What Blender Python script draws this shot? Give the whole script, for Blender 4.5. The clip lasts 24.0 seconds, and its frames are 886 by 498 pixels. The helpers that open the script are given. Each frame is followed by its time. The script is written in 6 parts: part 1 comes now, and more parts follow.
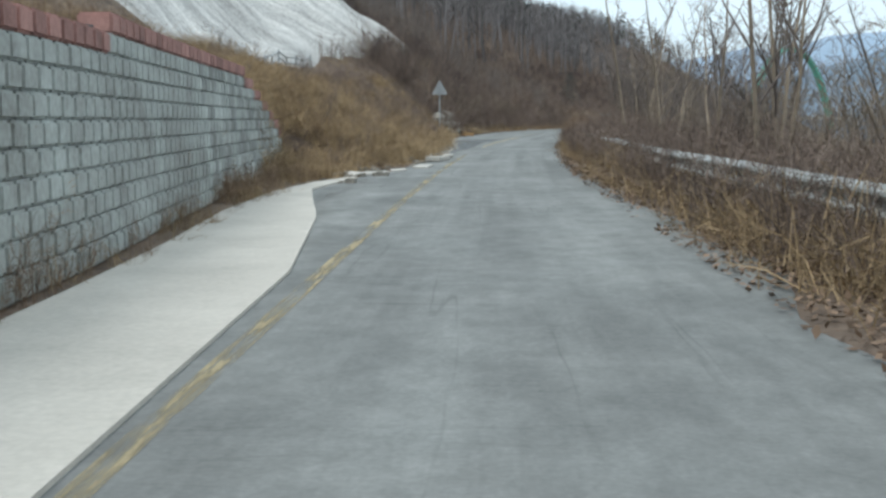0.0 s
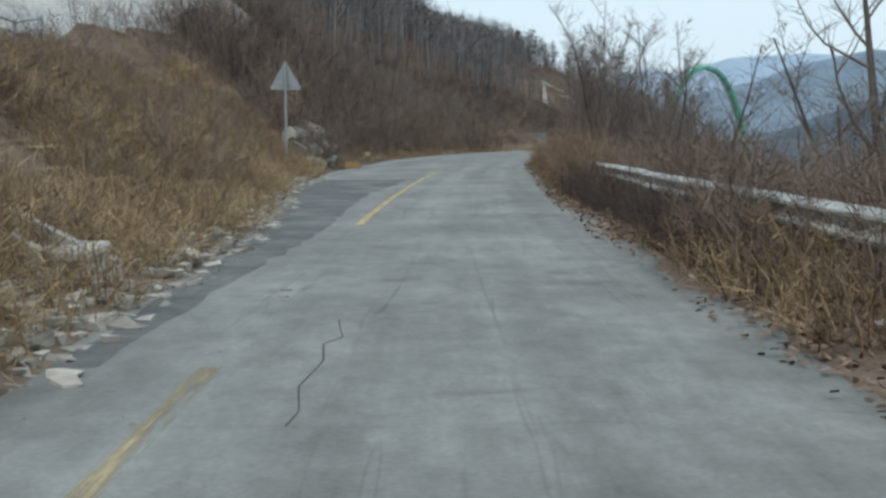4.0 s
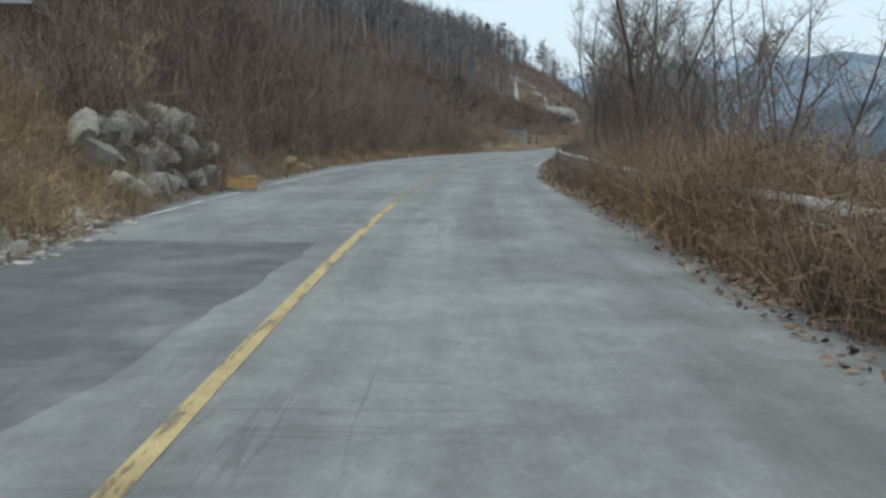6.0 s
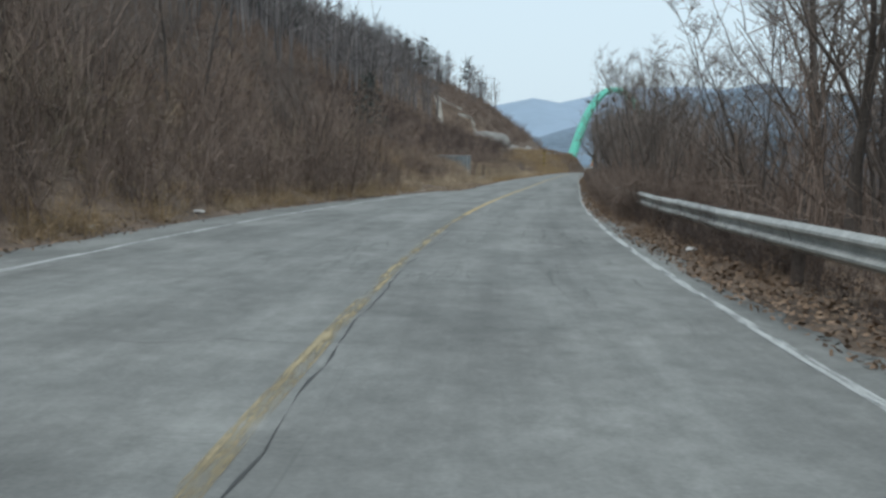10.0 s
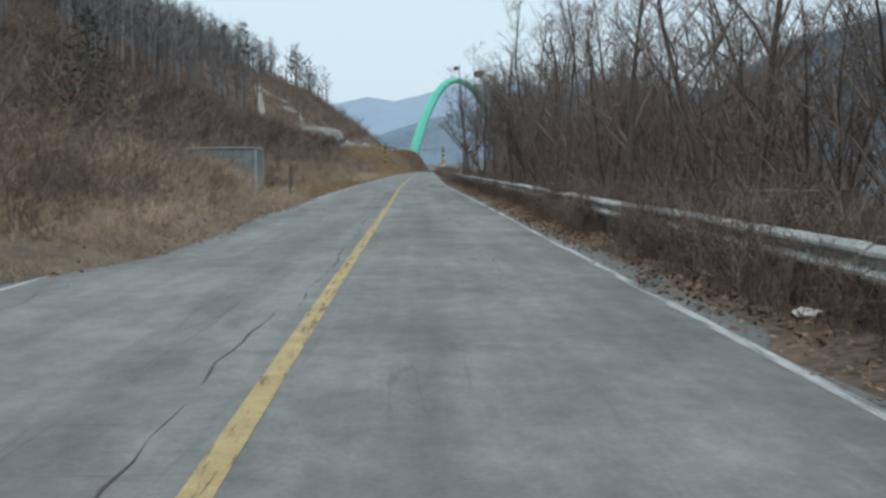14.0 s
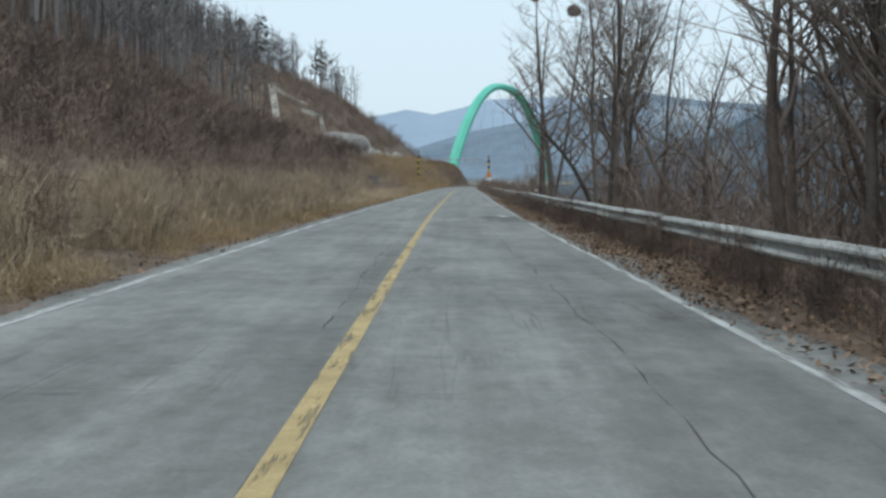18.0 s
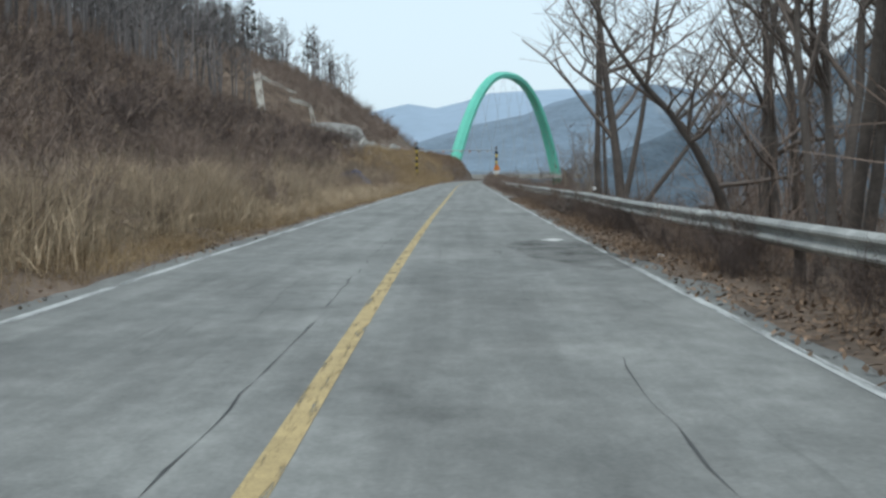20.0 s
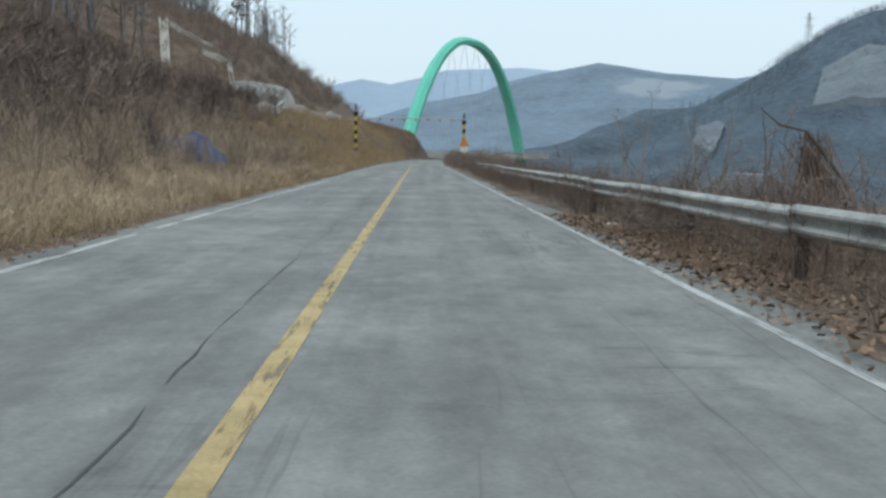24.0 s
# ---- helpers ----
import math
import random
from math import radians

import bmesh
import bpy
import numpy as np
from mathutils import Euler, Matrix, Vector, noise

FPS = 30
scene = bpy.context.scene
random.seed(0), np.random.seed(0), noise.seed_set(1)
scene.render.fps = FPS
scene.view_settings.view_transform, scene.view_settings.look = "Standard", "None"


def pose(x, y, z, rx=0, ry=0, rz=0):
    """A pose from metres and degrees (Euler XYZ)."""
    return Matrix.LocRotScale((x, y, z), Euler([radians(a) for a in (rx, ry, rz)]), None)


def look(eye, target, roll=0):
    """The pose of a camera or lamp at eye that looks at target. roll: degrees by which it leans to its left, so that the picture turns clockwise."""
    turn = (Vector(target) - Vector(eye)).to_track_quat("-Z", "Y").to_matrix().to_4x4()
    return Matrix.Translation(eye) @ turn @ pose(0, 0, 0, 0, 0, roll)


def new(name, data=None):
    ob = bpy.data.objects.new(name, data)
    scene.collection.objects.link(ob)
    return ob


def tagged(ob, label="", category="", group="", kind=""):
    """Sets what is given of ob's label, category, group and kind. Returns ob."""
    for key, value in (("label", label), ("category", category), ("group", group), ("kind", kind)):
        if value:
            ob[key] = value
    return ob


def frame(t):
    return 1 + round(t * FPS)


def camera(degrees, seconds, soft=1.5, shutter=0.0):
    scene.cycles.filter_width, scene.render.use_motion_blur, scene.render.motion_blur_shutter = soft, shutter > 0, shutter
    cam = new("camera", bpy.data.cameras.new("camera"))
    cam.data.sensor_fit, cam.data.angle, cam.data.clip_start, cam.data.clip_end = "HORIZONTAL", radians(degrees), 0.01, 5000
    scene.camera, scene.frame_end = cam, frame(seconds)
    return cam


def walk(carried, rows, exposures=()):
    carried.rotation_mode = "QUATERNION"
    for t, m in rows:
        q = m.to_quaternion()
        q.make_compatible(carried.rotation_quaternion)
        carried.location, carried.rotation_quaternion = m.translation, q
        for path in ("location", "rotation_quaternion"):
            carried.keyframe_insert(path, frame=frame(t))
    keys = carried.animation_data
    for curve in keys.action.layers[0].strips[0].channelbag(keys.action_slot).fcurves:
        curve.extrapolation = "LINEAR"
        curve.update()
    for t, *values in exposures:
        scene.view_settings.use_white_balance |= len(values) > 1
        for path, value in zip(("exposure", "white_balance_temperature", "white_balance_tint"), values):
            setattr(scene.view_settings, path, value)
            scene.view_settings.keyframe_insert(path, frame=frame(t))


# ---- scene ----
# ---------------------------------------------------------------- camera
cam = camera(41.57, 24.0, soft=2.8)
# seconds, x, y, z, yaw, pitch, roll
PATH = [
    (0, -0.000, -0.000, 1.186, 0.000, -6.335, 0.271),
    (0.5, 0.052, 3.893, 1.199, -1.679, -6.530, -0.225),
    (1, 0.189, 7.805, 1.218, -2.618, -6.570, -0.250),
    (1.5, 0.240, 11.720, 1.179, -3.142, -5.861, -0.150),
    (3.5, 1.233, 28.936, 1.195, -4.010, -5.208, 0.290),
    (4, 1.536, 33.911, 1.185, -4.735, -5.370, 0.069),
    (4.5, 1.892, 39.009, 1.218, -5.113, -5.345, -0.201),
    (5, 2.284, 44.169, 1.177, -5.467, -5.437, -0.264),
    (5.5, 2.758, 49.443, 1.194, -5.826, -5.359, -0.253),
    (6, 3.266, 54.821, 1.202, -6.442, -5.469, -0.490),
    (6.5, 3.837, 60.333, 1.191, -6.994, -5.221, -0.480),
    (7, 4.498, 65.962, 1.178, -7.589, -4.618, -0.961),
    (7.5, 5.157, 71.598, 1.175, -7.950, -4.294, -1.566),
    (8, 5.942, 77.280, 1.156, -8.123, -4.097, -2.027),
    (8.5, 6.758, 82.967, 1.189, -8.416, -4.115, -1.733),
    (9, 7.659, 88.704, 1.166, -8.984, -3.874, -1.103),
    (9.5, 8.656, 94.424, 1.175, -9.657, -3.986, -1.245),
    (10, 9.797, 100.050, 1.178, -10.442, -4.056, -1.216),
    (10.5, 11.100, 105.576, 1.133, -11.098, -3.917, -0.603),
    (12.5, 15.373, 124.819, 1.186, -15.859, -3.922, 0.304),
    (13, 16.783, 129.896, 1.189, -17.108, -4.264, 0.175),
    (13.5, 18.251, 134.956, 1.222, -18.024, -4.172, 0.874),
    (14, 19.783, 139.937, 1.221, -18.428, -3.985, 0.259),
    (14.5, 21.335, 144.871, 1.184, -18.638, -3.873, 0.758),
    (15, 22.809, 149.704, 1.182, -18.448, -3.857, -0.334),
    (15.5, 24.252, 154.411, 1.200, -18.469, -3.685, 0.420),
    (16, 25.604, 159.002, 1.178, -18.262, -3.643, 0.399),
    (16.5, 26.996, 163.558, 1.184, -17.941, -3.519, 0.491),
    (17, 28.326, 168.077, 1.187, -17.454, -3.470, -0.597),
    (17.5, 29.693, 172.624, 1.210, -16.890, -3.400, -0.863),
    (18, 31.082, 177.166, 1.218, -16.551, -3.296, -0.324),
    (18.5, 32.452, 181.731, 1.160, -16.219, -3.256, -1.282),
    (20.5, 38.251, 200.878, 1.213, -16.671, -3.726, 0.792),
    (21, 39.613, 205.656, 1.201, -17.059, -4.630, 0.837),
    (21.5, 41.112, 210.338, 1.218, -17.355, -5.260, 0.793),
    (22, 42.533, 214.960, 1.177, -17.870, -5.564, -0.540),
    (22.5, 43.954, 219.567, 1.124, -18.398, -5.579, 0.120),
    (23, 45.432, 224.225, 1.170, -18.607, -5.383, -0.878),
    (23.5, 46.922, 228.950, 1.183, -18.704, -5.059, -1.011),
    (24, 48.460, 233.711, 1.127, -18.692, -4.620, -1.065),
]
walk(cam, [(t, pose(x, y, z, 90 + p, r, w)) for t, x, y, z, w, p, r in PATH],
     exposures=[(0.0, 0.3), (1.0, -0.08), (1.5, -0.06), (3.5, 0.06), (6.0, 0.08), (8.0, -0.02), (16.5, -0.03), (18.0, 0.02), (21.0, 0.1), (22.5, 0.1), (24.0, 0.04)])

# ---------------------------------------------------------------- light: overcast winter afternoon
world = bpy.data.worlds.new("overcast_sky")
scene.world = world
world.use_nodes = True
wn = world.node_tree.nodes
wl = world.node_tree.links
sky = wn.new("ShaderNodeTexSky")
sky.sky_type = "NISHITA"
sky.sun_disc = False
sky.sun_elevation = radians(54)
sky.sun_rotation = radians(120)
sky.air_density, sky.dust_density, sky.ozone_density = 1.2, 4.0, 1.0
haze = wn.new("ShaderNodeMix")
haze.data_type = "RGBA"
haze.inputs[0].default_value = 0.8
haze.inputs[7].default_value = (5.08, 6.3, 7.12, 1)
wl.new(sky.outputs[0], haze.inputs[6])
wl.new(haze.outputs[2], wn["Background"].inputs["Color"])
wn["Background"].inputs["Strength"].default_value = 0.15
sun_data = bpy.data.lights.new("sun", "SUN")
sun_data.energy = 1.4
sun_data.angle = radians(25)
sun_data.color = (1.0, 0.97, 0.93)
sun = new("sun", sun_data)
sun.matrix_world = look((0, 0, 100), (55, 45, 0))

# ---------------------------------------------------------------- materials


def material(name, base, rough=0.85, metal=0.0, spread=0.25, scale=3.0, fine=40.0, bump=0.3, tint=None, per_piece=0.0,
             per_island=0.0, dist=0.02, runs=None):
    """A matte surface with two scales of noise, relief, and a change from piece to piece. runs: stretches the large stains downwards."""
    m = bpy.data.materials.new(name)
    m.use_nodes = True
    n, l = m.node_tree.nodes, m.node_tree.links
    bs = n["Principled BSDF"]
    bs.inputs["Roughness"].default_value = rough
    bs.inputs["Metallic"].default_value = metal
    bs.inputs["Specular IOR Level"].default_value = 0.3
    geo = n.new("ShaderNodeNewGeometry")
    big = n.new("ShaderNodeTexNoise")
    big.inputs["Scale"].default_value = scale
    big.inputs["Detail"].default_value = 6
    big.inputs["Roughness"].default_value = 0.65
    small = n.new("ShaderNodeTexNoise")
    small.inputs["Scale"].default_value = fine
    small.inputs["Detail"].default_value = 4
    l.new(geo.outputs["Position"], small.inputs["Vector"])
    if runs:
        mp = n.new("ShaderNodeMapping")
        mp.inputs["Scale"].default_value = runs
        l.new(geo.outputs["Position"], mp.inputs[0])
        l.new(mp.outputs[0], big.inputs["Vector"])
    else:
        l.new(geo.outputs["Position"], big.inputs["Vector"])
    ramp = n.new("ShaderNodeValToRGB")
    dark = tuple(c * (1 - spread * 1.5) for c in base)
    light = tuple(min(c * (1 + spread), 1) for c in (tint or base))
    ramp.color_ramp.elements[0].position, ramp.color_ramp.elements[0].color = 0.3, (*dark, 1)
    ramp.color_ramp.elements[1].position, ramp.color_ramp.elements[1].color = 0.7, (*light, 1)
    mixn = n.new("ShaderNodeMath")
    mixn.operation = "MULTIPLY_ADD"
    mixn.inputs[1].default_value = 0.35
    l.new(small.outputs["Fac"], mixn.inputs[0])
    half = n.new("ShaderNodeMath")
    half.operation = "MULTIPLY"
    half.inputs[1].default_value = 0.65
    l.new(big.outputs["Fac"], half.inputs[0])
    l.new(half.outputs[0], mixn.inputs[2])
    l.new(mixn.outputs[0], ramp.inputs["Fac"])
    colour = ramp.outputs["Color"]
    if per_piece or per_island:
        hsv = n.new("ShaderNodeHueSaturation")
        rng = n.new("ShaderNodeMapRange")
        amount = per_piece or per_island
        rng.inputs["To Min"].default_value, rng.inputs["To Max"].default_value = 1 - amount, 1 + amount
        if per_piece:
            src = n.new("ShaderNodeObjectInfo").outputs["Random"]
        else:
            src = geo.outputs["Random Per Island"]
        l.new(src, rng.inputs["Value"])
        l.new(rng.outputs[0], hsv.inputs["Value"])
        l.new(colour, hsv.inputs["Color"])
        colour = hsv.outputs["Color"]
    l.new(colour, bs.inputs["Base Color"])
    if bump:
        b = n.new("ShaderNodeBump")
        b.inputs["Strength"].default_value = bump
        b.inputs["Distance"].default_value = dist
        l.new(mixn.outputs[0], b.inputs["Height"])
        l.new(b.outputs[0], bs.inputs["Normal"])
    return m


def worn(m, scale=6.0, low=0.42, high=0.5, lane=None):
    """Lets a coat of paint break up into flakes, so that what lies under it shows.
    lane: scales across and along the lane, for markings that wear lengthwise."""
    n, l = m.node_tree.nodes, m.node_tree.links
    out, bs = n["Material Output"], n["Principled BSDF"]
    geo = n.new("ShaderNodeNewGeometry")
    tex = n.new("ShaderNodeTexNoise")
    tex.inputs["Scale"].default_value = scale
    tex.inputs["Detail"].default_value = 8
    tex.inputs["Roughness"].default_value = 0.7
    if lane:
        uv = n.new("ShaderNodeUVMap")
        uv.uv_map = "lane"
        mp = n.new("ShaderNodeMapping")
        mp.inputs["Scale"].default_value = (lane[0], lane[1], 1)
        l.new(uv.outputs[0], mp.inputs[0])
        l.new(mp.outputs[0], tex.inputs["Vector"])
    else:
        l.new(geo.outputs["Position"], tex.inputs["Vector"])
    rng = n.new("ShaderNodeMapRange")
    rng.inputs["From Min"].default_value, rng.inputs["From Max"].default_value = low, high
    l.new(tex.outputs["Fac"], rng.inputs["Value"])
    clear = n.new("ShaderNodeBsdfTransparent")
    mix = n.new("ShaderNodeMixShader")
    l.new(rng.outputs[0], mix.inputs[0])
    l.new(clear.outputs[0], mix.inputs[1])
    l.new(bs.outputs[0], mix.inputs[2])
    l.new(mix.outputs[0], out.inputs["Surface"])
    return m


def asphalt_surface():
    """Aged asphalt: wheel tracks, dark cracks along and across, stains, patches and grit."""
    m = material("asphalt", (0.197, 0.207, 0.198), 0.9, spread=0.16, scale=0.5, fine=30, bump=0.35, tint=(0.213, 0.219, 0.207))
    n, l = m.node_tree.nodes, m.node_tree.links
    bs = n["Principled BSDF"]
    base = bs.inputs["Base Color"].links[0].from_socket
    uv = n.new("ShaderNodeUVMap")
    uv.uv_map = "lane"

    def noise_on(scale_u, scale_v, scale, detail, rough=0.6):
        mp = n.new("ShaderNodeMapping")
        mp.inputs["Scale"].default_value = (scale_u, scale_v, 1)
        l.new(uv.outputs[0], mp.inputs[0])
        t = n.new("ShaderNodeTexNoise")
        t.inputs["Scale"].default_value, t.inputs["Detail"].default_value, t.inputs["Roughness"].default_value = scale, detail, rough
        l.new(mp.outputs[0], t.inputs["Vector"])
        return t.outputs["Fac"]

    def ranged(src, a, b, c, d):
        r = n.new("ShaderNodeMapRange")
        for k, v in zip(("From Min", "From Max", "To Min", "To Max"), (a, b, c, d)):
            r.inputs[k].default_value = v
        l.new(src, r.inputs["Value"])
        return r.outputs[0]

    def times(a, b):
        x = n.new("ShaderNodeMath")
        x.operation = "MULTIPLY"
        l.new(a, x.inputs[0])
        l.new(b, x.inputs[1])
        return x.outputs[0]

    long_streaks = ranged(noise_on(1.0, 0.03, 1.5, 5), 0.3, 0.7, 0.78, 1.18)
    blots = ranged(noise_on(1, 0.45, 0.55, 6, 0.7), 0.32, 0.62, 0.74, 1.12)
    # a crack is where smooth noise crosses its middle
    mottle = ranged(noise_on(1, 0.6, 4.0, 8, 0.75), 0.3, 0.7, 0.78, 1.2)
    smears = ranged(noise_on(0.9, 0.55, 1.1, 7, 0.7), 0.56, 0.68, 1.0, 0.78)
    fac = times(times(long_streaks, blots), times(mottle, smears))
    for su, sv, sc, wid, low in ((1.0, 0.05, 1.1, 0.0035, 0.72), (0.1, 1.0, 0.8, 0.002, 0.74)):
        f = noise_on(su, sv, sc, 5, 0.5)
        c = n.new("ShaderNodeMath")
        c.operation = "SUBTRACT"
        c.inputs[1].default_value = 0.5
        l.new(f, c.inputs[0])
        ab = n.new("ShaderNodeMath")
        ab.operation = "ABSOLUTE"
        l.new(c.outputs[0], ab.inputs[0])
        line = ranged(ab.outputs[0], wid * 0.4, wid * 2.2, low, 1.0)
        mask = ranged(noise_on(0.4, 0.3, 0.6, 3), 0.48, 0.62, 0.0, 1.0)
        mixm = n.new("ShaderNodeMix")
        l.new(mask, mixm.inputs[0])
        mixm.inputs[2].default_value = 1.0
        l.new(line, mixm.inputs[3])
        fac = times(fac, mixm.outputs[0])
    mul = n.new("ShaderNodeMix")
    mul.data_type, mul.blend_type = "RGBA", "MULTIPLY"
    mul.inputs[0].default_value = 1
    l.new(base, mul.inputs[6])
    l.new(fac, mul.inputs[7])
    l.new(mul.outputs[2], bs.inputs["Base Color"])
    return m


def haze_painted(m, colour, strength):
    """Distance haze painted as emission: far surfaces emit the light of air before them."""
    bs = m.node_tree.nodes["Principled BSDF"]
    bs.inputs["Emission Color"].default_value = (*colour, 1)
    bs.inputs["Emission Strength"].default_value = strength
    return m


M_ASPHALT = asphalt_surface()
M_PATCH = material("asphalt_patch", (0.115, 0.122, 0.125), 0.9, spread=0.3, scale=1.2, fine=40, bump=0.3)
M_THINPATCH = worn(material("thin_asphalt_patch", (0.142, 0.151, 0.154), 0.9, spread=0.3, scale=1.2, fine=40, bump=0.3), 0.7, 0.3, 0.72)
M_TAR = material("tar_crack", (0.075, 0.078, 0.078), 0.9, spread=0.3, scale=2, fine=40, bump=0.2)
M_YELLOW = worn(material("yellow_paint", (0.43, 0.33, 0.16), 0.75, spread=0.3, scale=2, fine=60, bump=0.1), 1.0, 0.34, 0.47, (14, 1.1))
M_FADED = worn(material("faded_yellow_paint", (0.36, 0.3, 0.18), 0.8, spread=0.3, scale=2, fine=60, bump=0.1), 1.0, 0.42, 0.6, (11, 0.7))
M_WHITE = worn(material("white_paint", (0.45, 0.47, 0.46), 0.75, spread=0.25, scale=2, fine=60, bump=0.1), 1.0, 0.36, 0.52, (9, 0.5))
M_CONCRETE = material("concrete", (0.46, 0.445, 0.4), 0.9, spread=0.25, scale=1.2, fine=30, bump=0.3)
M_APRON = material("pale_apron_concrete", (0.5, 0.475, 0.42), 0.9, spread=0.16, scale=0.8, fine=25, bump=0.25)
M_SLAB = material("sprayed_concrete", (0.37, 0.37, 0.35), 0.95, spread=0.45, tint=(0.5, 0.5, 0.475), scale=0.8, fine=6, bump=0.8, dist=0.1, runs=(0.25, 1.2, 0.12))
M_FACING = material("weathered_facing", (0.3, 0.3, 0.285), 0.95, spread=0.4, scale=0.6, fine=6, bump=0.6, dist=0.08)
M_BLOCK = material("split_face_block", (0.29, 0.288, 0.262), 0.95, spread=0.26, tint=(0.37, 0.405, 0.385), scale=1.1, fine=16, bump=0.9, per_piece=0.3)
M_CAP = material("red_cap_block", (0.34, 0.19, 0.165), 0.95, spread=0.3, scale=3, fine=25, bump=0.8, per_piece=0.25)
M_SOIL = material("hill_soil", (0.105, 0.078, 0.06), 1.0, spread=0.45, scale=0.5, fine=7, bump=0.9, tint=(0.16, 0.12, 0.09), dist=0.08)
M_GRASS = material("dry_grass", (0.25, 0.168, 0.098), 0.95, spread=0.3, tint=(0.36, 0.268, 0.155), scale=0.35, fine=4, bump=0, per_island=0.45)
M_PALEGRASS = material("pale_dry_grass", (0.45, 0.355, 0.245), 0.95, spread=0.35, scale=0.3, fine=3, bump=0, per_island=0.45)
M_TWIG = material("brush_twigs", (0.183, 0.14, 0.115), 0.95, spread=0.3, scale=0.3, fine=4, bump=0, per_island=0.5)
M_SCRUB = material("hill_scrub", (0.22, 0.17, 0.14), 0.95, spread=0.45, scale=0.12, fine=2, bump=0, per_island=0.5)
M_RUST = material("rust_brush", (0.228, 0.16, 0.11), 0.95, spread=0.35, scale=0.3, fine=4, bump=0, per_island=0.45)
M_HEDGE = material("withered_weeds", (0.29, 0.225, 0.165), 0.95, spread=0.3, tint=(0.42, 0.335, 0.235), scale=0.35, fine=4, bump=0, per_island=0.45)
M_GOLD = material("golden_grass", (0.3, 0.205, 0.11), 0.95, spread=0.3, scale=0.4, fine=4, bump=0, per_island=0.45)
M_THICKET = material("dark_thicket", (0.095, 0.074, 0.066), 0.95, spread=0.3, scale=0.3, fine=4, bump=0, per_island=0.4)
M_TARP = material("blue_tarpaulin", (0.03, 0.055, 0.14), 0.6, spread=0.3, scale=3, fine=14, bump=0.4)
M_LEAF = material("fallen_leaves", (0.2, 0.138, 0.094), 0.9, spread=0.3, scale=1, fine=9, bump=0, per_island=0.6)
M_BARK = material("grey_brown_bark", (0.115, 0.099, 0.088), 0.95, spread=0.35, scale=2, fine=20, bump=0.4)
M_CROWN = material("twig_bark", (0.195, 0.165, 0.145), 0.95, spread=0.3, scale=2, fine=20, bump=0)
M_RIDGEBARK = material("ridge_bark", (0.18, 0.169, 0.166), 0.95, spread=0.35, scale=0.2, fine=3, bump=0, per_island=0.5)
M_PALEBARK = material("pale_bark", (0.25, 0.205, 0.155), 0.95, spread=0.3, scale=1, fine=10, bump=0, per_island=0.4)
M_PINE = material("pine_needles", (0.08, 0.094, 0.084), 0.9, spread=0.3, scale=0.5, fine=5, bump=0, per_island=0.4)
M_STEEL = material("galvanised_steel", (0.42, 0.43, 0.41), 0.6, 0.3, spread=0.4, scale=1.5, fine=20, bump=0.15, per_piece=0.15)
M_POST = material("rusty_post", (0.13, 0.105, 0.09), 0.8, 0.2, spread=0.4, scale=6, fine=40, bump=0.3)
M_GREEN = material("green_arch_paint", (0.14, 0.56, 0.43), 0.6, spread=0.12, scale=0.15, fine=2, bump=0.05)
M_SIGNBACK = material("aluminium_sign_back", (0.36, 0.38, 0.38), 0.55, 0.3, spread=0.15, scale=3, fine=20, bump=0.1)
M_ROCK = material("pale_rock", (0.25, 0.235, 0.2), 0.95, spread=0.45, scale=2, fine=14, bump=1.0, per_piece=0.25, dist=0.05)
M_STONE = material("pale_stone", (0.36, 0.34, 0.3), 0.95, spread=0.35, scale=3, fine=14, bump=0.6, per_island=0.3, dist=0.03)
M_CARD = material("cardboard", (0.4, 0.25, 0.12), 0.9, spread=0.2, scale=4, fine=30, bump=0.2)
M_CARDPALE = material("weathered_cardboard", (0.4, 0.31, 0.19), 0.9, spread=0.25, scale=4, fine=30, bump=0.2)
M_LITTER = material("white_litter", (0.6, 0.6, 0.58), 0.7, spread=0.15, scale=6, fine=30, bump=0.3)
M_WOOD = material("weathered_wood", (0.15, 0.12, 0.09), 0.9, spread=0.35, scale=4, fine=30, bump=0.4)
M_SHED = material("blue_grey_sheet_metal", (0.2, 0.235, 0.25), 0.6, 0.2, spread=0.25, scale=1.5, fine=12, bump=0.1)
M_ROOF = material("blue_sheet_roof", (0.05, 0.088, 0.11), 0.6, 0.1, spread=0.2, scale=1, fine=8, bump=0.05)
M_BLACKROOF = material("dull_grey_roof", (0.11, 0.125, 0.14), 0.8, spread=0.2, scale=1, fine=8, bump=0.05)
M_PLASTER = material("pale_house_wall", (0.27, 0.28, 0.28), 0.9, spread=0.15, scale=1, fine=8, bump=0.1)
M_BLACK = material("black_paint", (0.02, 0.02, 0.02), 0.7, spread=0.2, scale=2, fine=20, bump=0.05)
M_GATEYELLOW = material("gate_yellow_paint", (0.5, 0.36, 0.05), 0.7, spread=0.2, scale=2, fine=20, bump=0.05)
M_ORANGE = material("orange_sign_face", (0.55, 0.2, 0.05), 0.6, spread=0.15, scale=2, fine=20, bump=0.05)
# Blue-grey base colours and emission both stand in for haze on the far ranges.
M_FAR = haze_painted(material("far_mountain", (0.16, 0.22, 0.29), 1, spread=0.15, scale=0.003, fine=0.03, bump=0), (0.5, 0.68, 0.84), 0.26)
M_MID = haze_painted(material("wooded_mountain", (0.1, 0.14, 0.18), 1, spread=0.35, scale=0.015, fine=0.12, bump=0.4, dist=8.0), (0.45, 0.63, 0.8), 0.13)


